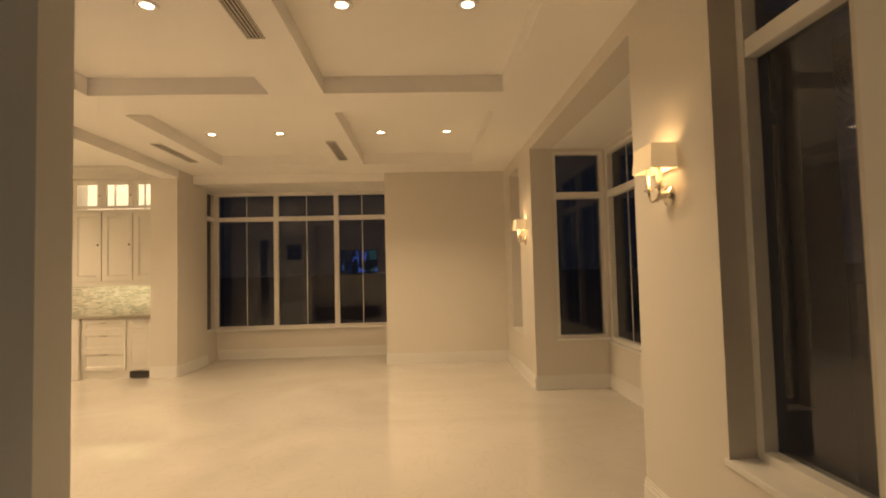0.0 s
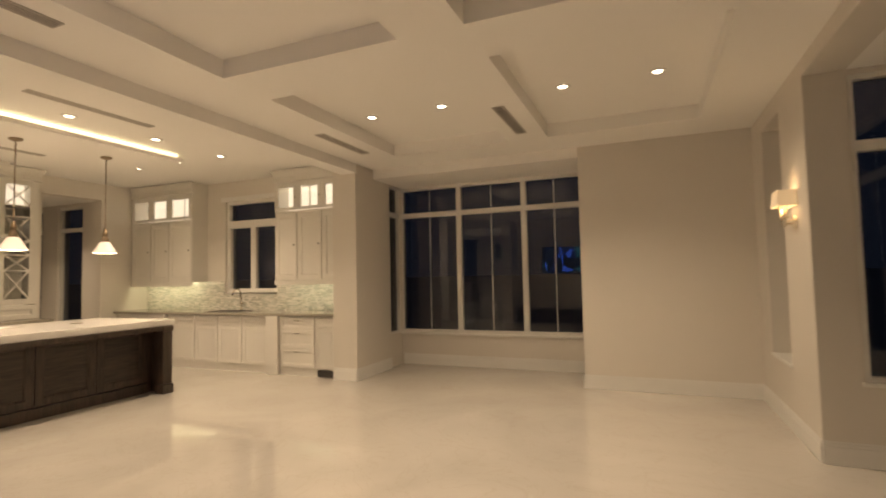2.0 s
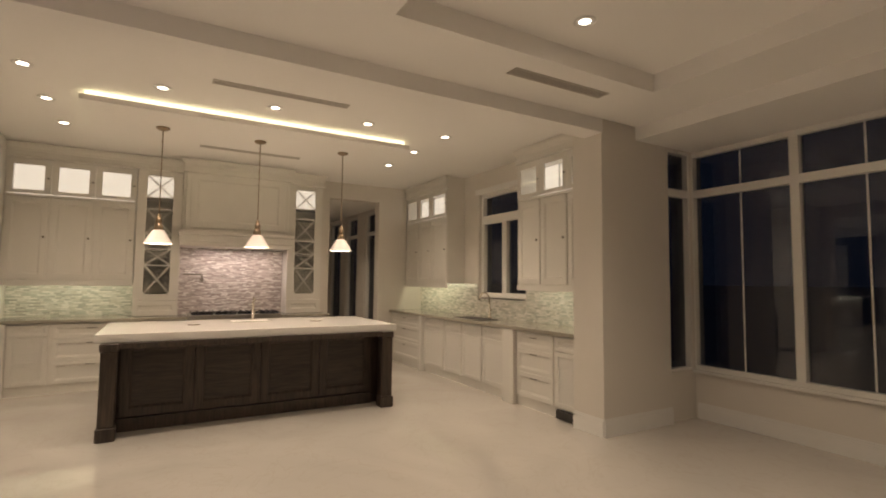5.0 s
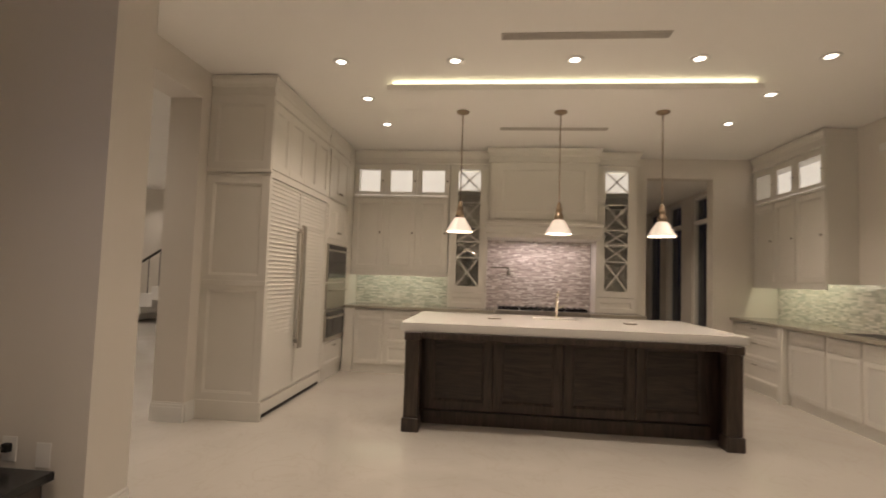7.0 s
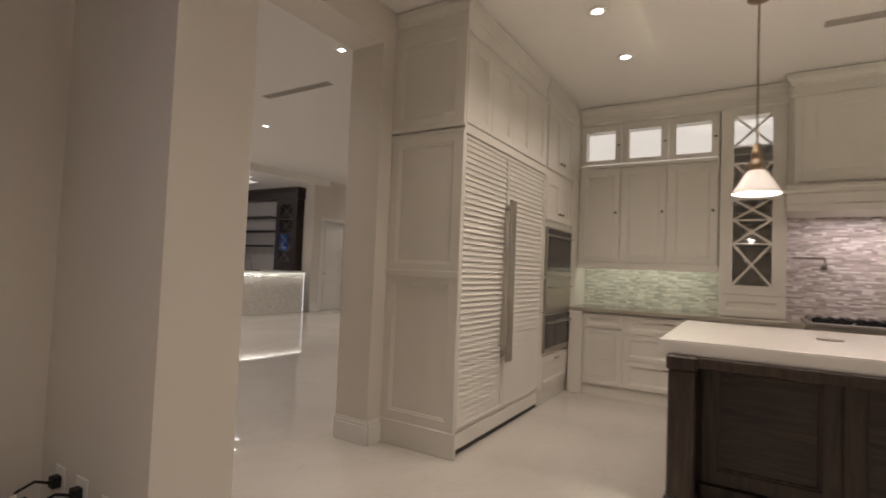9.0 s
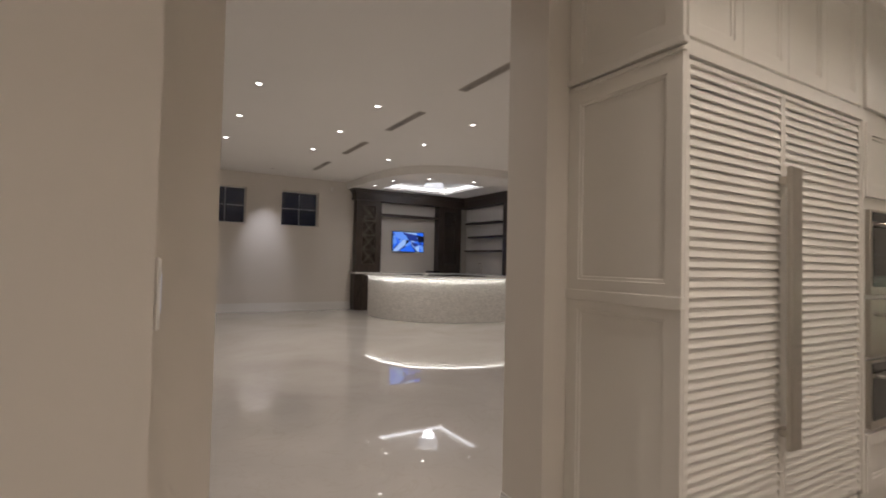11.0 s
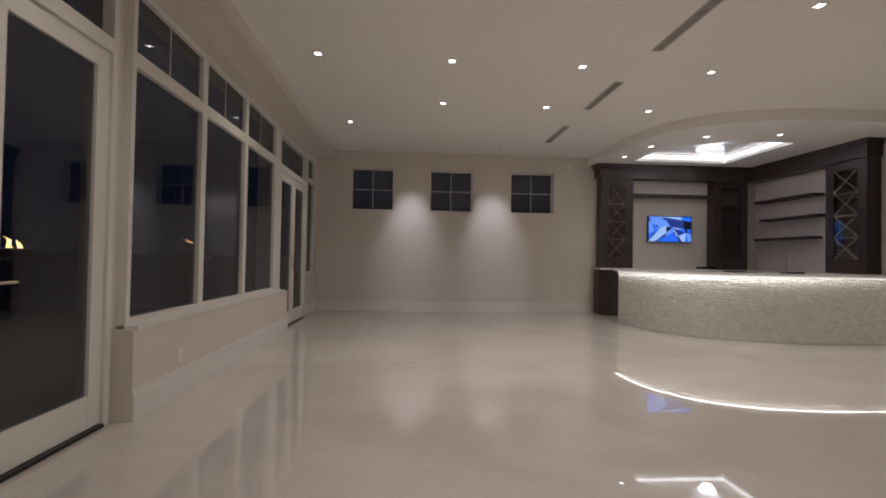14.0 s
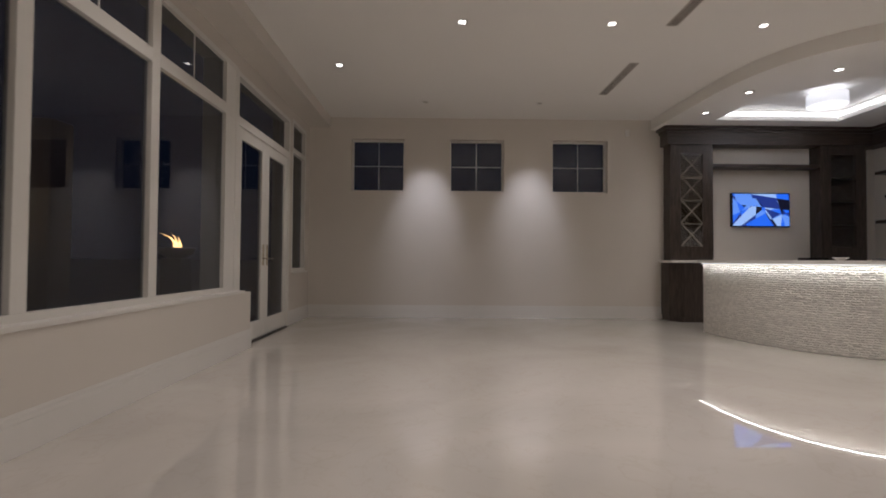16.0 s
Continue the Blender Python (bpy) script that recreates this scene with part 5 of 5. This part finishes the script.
bpart("end_strip", (CX - 0.03, CX - 0.012, CY + RB - 0.02, CY + RB + 0.004, 0.02, 0.985), LEDEND, bar, "upright light strip", bev=0)
bpart("end_panel", (CX - 0.01, CX + 0.02, CY + RB - 0.75, CY + RB - 0.151, 0.0, 0.999), BARW, bar)
# split-face stone chips on the front, in courses
def even(pts, step):
    """Walk a polyline in even steps."""
    out, left = [Vector((*pts[0], 0))], step
    for a, b in zip(pts, pts[1:]):
        a, b = Vector((*a, 0)), Vector((*b, 0))
        while (b - a).length >= left:
            a = a + (b - a).normalized() * left
            out.append(a)
            left = step
        left -= (b - a).length
    return out


def chip(bm, m, L2, hgt, out):
    """A rough wedge of stone: proud along a ridge, falling away to its edges."""
    z = (0.0, hgt * 0.42, hgt)
    y = (-out * 0.35, -out, -out * 0.25)
    e = L2 * 0.55
    back = [bm.verts.new(m @ Vector(c)) for c in ((-L2, 0.004, z[0]), (L2, 0.004, z[0]), (L2, 0.004, z[2]), (-L2, 0.004, z[2]))]
    low = [bm.verts.new(m @ Vector((x, y[0], z[0]))) for x in (-L2, L2)]
    mid = [bm.verts.new(m @ Vector((x, y[1], z[1]))) for x in (-e, e)]
    top = [bm.verts.new(m @ Vector((x, y[2], z[2]))) for x in (-L2, L2)]
    for f in ((back[0], back[1], low[1], low[0]), (low[0], low[1], mid[1], mid[0]), (mid[0], mid[1], top[1], top[0]),
              (top[0], top[1], back[2], back[3]), (back[0], low[0], mid[0], top[0], back[3]), (back[1], back[2], top[1], mid[1], low[1])):
        bm.faces.new(f)


rnd = random.Random(4)
A = even(arc(0.004, 300), 0.0115)
count, bmr, chips = 0, bmesh.new(), {}
for row in range(37):
    z = 0.006 + row * 0.0264
    k = rnd.randrange(4)
    while k < len(A) - 8:
        n_ = rnd.choice((3, 4, 4, 5, 6))
        a, b = A[k], A[k + n_]
        d = b - a
        if d.y < 0 and abs(d.y) > abs(d.x) * 50:
            d = -d
        out = rnd.uniform(0.006, 0.016)
        mid = (a + b) / 2
        L2 = d.length / 2 - 0.0006
        ang = math.atan2(d.y, d.x)
        n = Vector((math.sin(ang), -math.cos(ang), 0))
        if n.dot(Vector((mid.x - CX, mid.y - CY, 0))) < 0:
            ang += math.pi
        m = Matrix.Translation((mid.x, mid.y, z + rnd.uniform(-0.004, 0.004))) @ Matrix.Rotation(ang, 4, "Z") @ Matrix.Rotation(radians(rnd.uniform(-7, 7)), 4, "Y")
        if count < 300 and 20 <= row < 33 and 0.28 < k / len(A) < 0.50:
            key = (n_, round(out, 3))
            if key not in chips:
                bm = bmesh.new()
                chip(bm, Matrix(), n_ * 0.0115 / 2 - 0.0006, 0.026, out)
                bmesh.ops.recalc_face_normals(bm, faces=list(bm.faces))
                me = bpy.data.meshes.new("stone_chip")
                bm.to_mesh(me)
                bm.free()
                me.materials.append(STONE)
                chips[key] = me
            again("stone_chip", chips[key], bar, m)
            count += 1
        else:
            chip(bmr, m, L2, 0.026, out)
        k += n_
tagged(part("stone_cladding", bmr, STONE, bar), "pale split-face stone chips", kind="stuff")

top = band("top", arc(-0.55), arc(0.10), 1.0, 1.04, QUARTZ, bar, "pale stone bar top")
for x, y in ((-9.42, -7.20), (-10.1, -6.80)):
    b = bpart("coaster_tray", (x - 0.14, x + 0.14, y - 0.09, y + 0.09, 1.0402, 1.062), BLACK, bev=0.006)
    tagged(b, "small black tray lying on the bar", "tray", "bar trays")
bm = bmesh.new()
lathe(bm, [(0.03, 0.0), (0.035, 0.004), (0.085, 0.036), (0.080, 0.037), (0.03, 0.010), (0.0, 0.009)], 24)
b = part("bowl", bm, PLATE, smooth=True)
b.matrix_basis = pose(-9.0, -7.38, 1.0402)
tagged(b, "shallow white bowl standing on the bar", "bowl")
led_pts = arc(0.055, 14)
for (x0, y0), (x1, y1) in zip(led_pts, led_pts[1:]):
    area((x0 + x1) / 2, (y0 + y1) / 2, 0.985, math.hypot(x1 - x0, y1 - y0), 0.012, 0.30, (1.0, 0.92, 0.72), 0, 0, math.degrees(math.atan2(y1 - y0, x1 - x0)))

# dropped ceiling over the bar, with a lit tray
bm = bmesh.new()
pts = arc(0.02, 40, 3, 90)
pts = [(CX + RA + 0.02 + 0.05, -10.399)] + pts + [(-12.0999, pts[-1][1]), (-12.0999, -10.399)]
hole = [(-10.9, -9.71), (-8.86, -9.71), (-8.86, -8.6), (-9.75, -7.75), (-10.9, -7.75)]
lo = [bm.verts.new((x, y, 3.36)) for x, y in pts]
hi = [bm.verts.new((x, y, 3.5395)) for x, y in pts]
hl = [bm.verts.new((x, y, 3.36)) for x, y in hole]
hh = [bm.verts.new((x, y, 3.5395)) for x, y in hole]
for ring_a, ring_b in ((lo, hi), (hl, hh)):
    for k in range(len(ring_a)):
        j = (k + 1) % len(ring_a)
        bm.faces.new((ring_a[k], ring_a[j], ring_b[j], ring_b[k]))
ed = []
for ring in (lo, hl):
    for k in range(len(ring)):
        e = bm.edges.get((ring[k], ring[(k + 1) % len(ring)]))
        ed.append(e)
bmesh.ops.triangle_fill(bm, edges=ed, use_beauty=True)
tagged(part("ceiling_bar", bm, CEIL), "curved dropped white ceiling over the bar", "ceiling", kind="structure")
for (x0, y0), (x1, y1) in zip(hole, hole[1:] + hole[:1]):
    d = Vector((x1 - x0, y1 - y0, 0))
    n = Vector((-d.y, d.x, 0)).normalized() * 0.012
    bm = bmesh.new()
    vs = [bm.verts.new((x0 + n.x, y0 + n.y, 3.438)), bm.verts.new((x1 + n.x, y1 + n.y, 3.438)), bm.verts.new((x1 + n.x, y1 + n.y, 3.488)), bm.verts.new((x0 + n.x, y0 + n.y, 3.488)),
          bm.verts.new((x0 + n.x * 2, y0 + n.y * 2, 3.438)), bm.verts.new((x1 + n.x * 2, y1 + n.y * 2, 3.438)), bm.verts.new((x1 + n.x * 2, y1 + n.y * 2, 3.488)), bm.verts.new((x0 + n.x * 2, y0 + n.y * 2, 3.488))]
    for f_ in ((0, 1, 2, 3), (7, 6, 5, 4), (0, 4, 5, 1), (3, 2, 6, 7), (0, 3, 7, 4), (1, 5, 6, 2)):
        bm.faces.new([vs[q] for q in f_])
    tagged(part("cove_light", bm, COVEW), "white light strip around the ceiling tray", "cove light")
for x, y in ((-8.48, -9.33), (-8.56, -8.37), (-9.14, -7.54), (-10.23, -7.24)):
    can(x, y, 3.359, 24, SOFT)
l = thing("drum_ceiling_lamp", pose(-9.95, -8.75, 3.539), "round white drum ceiling lamp, lit", "ceiling lamp")
bm = bmesh.new()
lathe(bm, [(0.08, 0), (0.08, -0.02), (0.02, -0.03), (0.02, -0.06)], 20)
part("canopy", bm, NICKEL, l, smooth=True)
bm = bmesh.new()
lathe(bm, [(0.25, -0.07), (0.25, -0.235), (0.245, -0.235), (0.245, -0.07)], 40)
part("shade", bm, glow("drum_shade", (1.0, 0.92, 0.82), 0.6), l, "glowing white drum shade", True)
bm = bmesh.new()
lathe(bm, [(0.24, -0.230), (0.24, -0.233)], 40)
part("diffuser", bm, glow("drum_diffuser", (1.0, 0.94, 0.86), 0.75), l, "glowing diffuser")
point(-9.95, -8.75, 3.27, 7, (1.0, 0.9, 0.78), 0.15)


def dark_tower(m, W, label, depth=0.26, bars=None):
    t = thing("bar_display_cabinet", m, label, "display cabinet", "bar cabinets")
    bm = bmesh.new()
    box(bm, 0, 0.03, 0.02, depth, 1.041, 3.05)
    box(bm, W - 0.03, W, 0.02, depth, 1.041, 3.05)
    box(bm, 0.03, W - 0.03, depth - 0.02, depth, 1.041, 3.05)
    box(bm, 0.03, W - 0.03, 0.02, depth - 0.02, 1.041, 1.06)
    box(bm, 0.03, W - 0.03, 0.02, depth - 0.02, 3.03, 3.05)
    part("body", bm, BARW, t)
    s = min(0.18, W * 0.27)
    bm = bmesh.new()
    box(bm, 0, s, 0, 0.02, 1.045, 3.05)
    box(bm, W - s, W, 0, 0.02, 1.045, 3.05)
    box(bm, s, W - s, 0, 0.02, 1.045, 1.28)
    box(bm, s, W - s, 0, 0.02, 2.90, 3.05)
    dr = part("glazed_door", bm, BARW, t)
    bpart("glass", (s, W - s, 0.012, 0.015, 1.28, 2.90), CGLASS, dr, "clear glass", bev=0)
    n = 4
    for k in range(n):
        c, d = 1.28 + k * 1.62 / n, 1.28 + (k + 1) * 1.62 / n
        L_ = math.hypot(W - 2 * s, d - c)
        for sg in (1, -1):
            bm = bmesh.new()
            vv = box(bm, -L_ / 2, L_ / 2, 0.0, 0.008, -0.010, 0.010)
            bmesh.ops.transform(bm, matrix=Matrix.Translation((W / 2, 0.001 + 0.0005 * sg, (c + d) / 2)) @ Matrix.Rotation(-sg * math.atan2(d - c, W - 2 * s), 4, "Y"), verts=vv)
            part("glazing_bar", bm, bars or BARX, dr)
        bpart("shelf", (0.03, W - 0.03, 0.03, depth - 0.03, c - 0.008, c + 0.008), bars or BARX, t, bev=0)
    return t


dark_tower(pose(-8.30, -10.13, 0, 0, 0, 180), 0.74, "tall dark wood display cabinet with crossed glazing bars")
dark_tower(pose(-10.92, -10.13, 0, 0, 0, 180), 0.80, "tall dark wood corner cabinet with glass door", bars=BARW)
dark_tower(pose(-11.84, -8.15, 0, 0, 0, 90), 0.85, "tall dark wood display cabinet at the end of the bar")
b = thing("bar_base_cabinet", pose(-8.25, -10.39, 0), "dark wood base cabinet with a chamfered corner", "base cabinet")
bm = bmesh.new()
q = [(0, 0), (0, 0.30), (-0.16, 0.50), (-0.62, 0.50), (-0.62, 0)]
for z0, z1, s_ in ((0.09, 0.999, 1.0), (0.0, 0.09, 0.94)):
    va = [bm.verts.new((x * s_ - (1 - s_) * 0.3, y * s_, z0)) for x, y in q]
    vb = [bm.verts.new((x * s_ - (1 - s_) * 0.3, y * s_, z1)) for x, y in q]
    for k in range(5):
        bm.faces.new((va[k], va[(k + 1) % 5], vb[(k + 1) % 5], vb[k]))
    bm.faces.new(va)
    bm.faces.new(vb[::-1])
part("body", bm, BARW, b)
w = bpart("back_worktop", (-12.09, -8.2, -10.39, -9.85, 1.0002, 1.0398), QUARTZ)
tagged(w, "pale stone worktop along the back of the bar", "worktop")
w = bpart("back_worktop", (-12.09, -11.5, -9.8499, -7.3, 1.0002, 1.0398), QUARTZ)
tagged(w, "pale stone worktop along the side of the bar", "worktop")
b = bpart("bar_back_cabinet", (-12.09, -8.9, -10.38, -9.9, 0.0, 0.999), BARW)
tagged(b, "dark wood cabinets behind the bar", "base cabinet")
b = bpart("bar_side_cabinet", (-12.09, -11.55, -9.89, -7.35, 0.0, 0.999), BARW)
tagged(b, "dark wood cabinets along the side of the bar", "base cabinet")
fz = thing("bar_frieze", pose(0, 0, 0), "dark wood frieze and cornice over the bar cabinets", "cornice")
bm = bmesh.new()
for o_, z0, z1 in ((0.0, 3.051, 3.26), (0.03, 3.26, 3.31), (0.07, 3.31, 3.359)):
    box(bm, -12.09, -8.24 + o_, -10.395, -10.10 + o_, z0, z1)
part("back_run", bm, BARH, fz)
bm = bmesh.new()
for o_, z0, z1 in ((0.0, 3.051, 3.26), (0.03, 3.26, 3.31), (0.07, 3.31, 3.359)):
    box(bm, -12.09, -11.80 + o_, -10.095 + o_, -7.26 + o_, z0, z1)
part("side_run", bm, BARH, fz)
s = bpart("bar_shelf", (-10.915, -9.045, -10.395, -10.14, 2.66, 2.72), BARH)
tagged(s, "thick dark wood shelf above the television", "shelf", "bar shelves")
for z, y0, y1 in ((2.54, -10.10, -8.45), (2.12, -9.92, -8.33), (1.70, -10.10, -8.50)):
    s = bpart("bar_shelf", (-12.095, -11.84, y0, y1, z, z + 0.05), BARW)
    tagged(s, "floating dark wood shelf", "shelf", "bar shelves")
tv = thing("television", pose(-10.01, -10.399, 1.945, 0, 0, 180), "flat television on the wall showing a bright blue picture", "television")
bpart("case", (-0.52, 0.52, -0.06, 0.0, -0.30, 0.30), BLACK, tv, bev=0.005)
shard_screen(tv, 0.505, 0.285, -0.063, TVS, 11, "bright blue picture of angular shapes")
t = thing("bar_tap", pose(-11.75, -9.0, 1.04, 0, 0, 90), "slender nickel bar tap", "tap")
bm = bmesh.new()
tube(bm, [(0, 0, 0), (0, 0, 0.27), (0, -0.03, 0.31), (0, -0.12, 0.31), (0, -0.15, 0.28), (0, -0.15, 0.25)], 0.011, 10)
part("spout", bm, NICKEL, t, smooth=True)
s = bpart("bar_sink", (-11.9, -11.6, -9.3, -8.7, 1.0399, 1.052), STEEL)
tagged(s, "small steel sink in the side worktop", "sink")
b = bpart("ice_bucket_tray", (-10.9, -10.55, -10.2, -9.95, 1.0399, 1.10), BLACK, bev=0.01)
tagged(b, "black box on the back worktop", "box")

# ---- stairs beyond the bar ----
st = thing("staircase", pose(-13.38, -5.51, 0), "pale staircase with a dark handrail and thin balusters", "staircase")
for k in range(12):
    bpart("step", (0.0, 1.25, 0.28 * k, 0.28 * k + 0.31, 0.0 if k == 0 else 0.175 * k - 0.15, 0.175 * (k + 1)), TRIM, st, bev=0.006)
    bm = bmesh.new()
    lathe(bm, [(0.010, 0.175 * (k + 1)), (0.010, 0.175 * (k + 1) + 0.86)], 8, 1.19, 0.28 * k + 0.14)
    part("baluster", bm, BLACK, st, "thin dark baluster", True)
bm = bmesh.new()
tube(bm, [(1.19, -0.02, 0.97), (1.19, 0.14, 1.05), (1.19, 0.14 + 0.28 * 11, 1.05 + 0.175 * 11)], 0.032, 10)
part("handrail", bm, BLACK, st, "dark rounded handrail", True)
bpart("newel_post", (1.155, 1.245, -0.145, -0.055, 0.0, 1.62), TRIM, st, "white newel post", bev=0.006)
for z0, z1, r_ in ((0.0, 0.20, 0.062), (1.13, 1.16, 0.058), (1.62, 1.66, 0.075)):
    bpart("newel_collar", (1.20 - r_, 1.20 + r_, -0.10 - r_, -0.10 + r_, z0 + 0.001, z1), BLACK, st, "black newel block")

# ---- outside: patio at night ----
bm = bmesh.new()
n = 40
box(bm, -600, 600, -600, 600, -0.4, -0.13)
tagged(part("ground", bm, PATIO), "dark paved ground at night", "ground", kind="structure")
bm = bmesh.new()
box(bm, -1.779, 2.74, -10.69, 0.789, 0.001, 0.006)
tagged(part("terrace", bm, PATIO), "dull gray stone terrace outside the doors", "terrace", kind="structure")
random.seed(7)
for fx, fy in ((1.19, -12.06), (3.3, -9.0)):
    fp = thing("fire_bowl", pose(fx, fy, -0.13), "stone pedestal fire bowl with burning gas flames", "fire bowl", "fire bowls")
    bpart("pedestal", (-0.22, 0.22, -0.22, 0.22, 0.0, 1.15), STUCCO, fp, bev=0.02)
    bm = bmesh.new()
    lathe(bm, [(0.15, 1.15), (0.32, 1.24), (0.38, 1.36), (0.35, 1.37), (0.28, 1.27), (0.0, 1.25)], 24)
    part("bowl", bm, STUCCO, fp, smooth=True)
    bm = bmesh.new()
    for k in range(7):
        x, y, hgt = random.uniform(-0.13, 0.13), random.uniform(-0.13, 0.13), random.uniform(0.18, 0.42)
        lathe(bm, [(0.0, 1.26), (0.05, 1.29), (0.034, 1.33), (0.022, 1.28 + hgt * 0.45), (0.011, 1.28 + hgt * 0.75), (0.0, 1.28 + hgt)], 8, x, y)
    for v_ in bm.verts:
        h_ = max(v_.co.z - 1.28, 0.0)
        v_.co.x += 1.8 * h_ * h_ * math.sin(9.0 * v_.co.y + 5.0 * h_)
        v_.co.y += 1.6 * h_ * h_ * math.cos(11.0 * v_.co.x + 7.0 * h_)
    part("flames", bm, FLAME, fp, "yellow gas flames", True)
    point(fx, fy, 1.75, 5, (1.0, 0.6, 0.25), 0.1)
for x, y in ((2.2, -9.87), (2.2, -1.2)):
    c = thing("patio_column", pose(x, y, -0.13), "pale stucco patio column", "column", "patio columns")
    bpart("shaft", (-0.25, 0.25, -0.25, 0.25, 0.2, 3.4), STUCCO, c, bev=0.01)
    bpart("plinth", (-0.31, 0.31, -0.31, 0.31, 0.0, 0.2), STUCCO, c, bev=0.01)
fe = thing("fence", pose(9.0, 0, -0.13), "dark slim railing at the edge of the patio", "fence")
bpart("top_rail", (-0.03, 0.03, -16, 12, 1.10, 1.15), STUCCO, fe, bev=0)
bpart("bottom_rail", (-0.03, 0.03, -16, 12, 0.12, 0.16), STUCCO, fe, bev=0)
me = bpy.data.meshes.new("post")
bm = bmesh.new()
box(bm, -0.012, 0.012, -0.012, 0.012, 0.16, 1.10)
bm.to_mesh(me)
bm.free()
me.materials.append(STUCCO)
for k in range(180):
    again("post", me, fe, pose(0, -15.9 + k * 0.155, 0))


def palm(x, y, h, seed):
    rnd = random.Random(seed)
    p = thing("palm_tree", pose(x, y, -0.13), "dark palm tree with drooping fronds at night", "palm tree", "palms")
    bm = bmesh.new()
    tube(bm, [(0, 0, 0), (0.05, 0.02, h * 0.5), (0.0, 0.0, h)], 0.14, 10)
    part("trunk", bm, STUCCO, p)
    bm = bmesh.new()
    for k in range(22):
        a, up = 2 * math.pi * k / 22 + rnd.uniform(-0.1, 0.1), rnd.uniform(-0.2, 0.9)
        d = Vector((math.cos(a), math.sin(a), 0))
        s_ = Vector((-d.y, d.x, 0))
        ln = rnd.uniform(1.4, 2.0)
        for j in range(18):
            f = (j + 1) / 18
            c = d * ln * f + Vector((0, 0, h + up * f - 1.5 * f * f))
            for sg in (-1, 1):
                tip = c + s_ * sg * 0.45 * (1 - 0.6 * f) + d * 0.2 + Vector((0, 0, -0.25))
                bm.faces.new([bm.verts.new(q_) for q_ in (c - d * 0.03, c + d * 0.03, tip)])
    part("crown", bm, LEAF, p)


palm(6.5, 6.3, 4.6, 1)
palm(7.5, -4.2, 5.0, 2)
palm(8.6, 2.2, 4.8, 3)
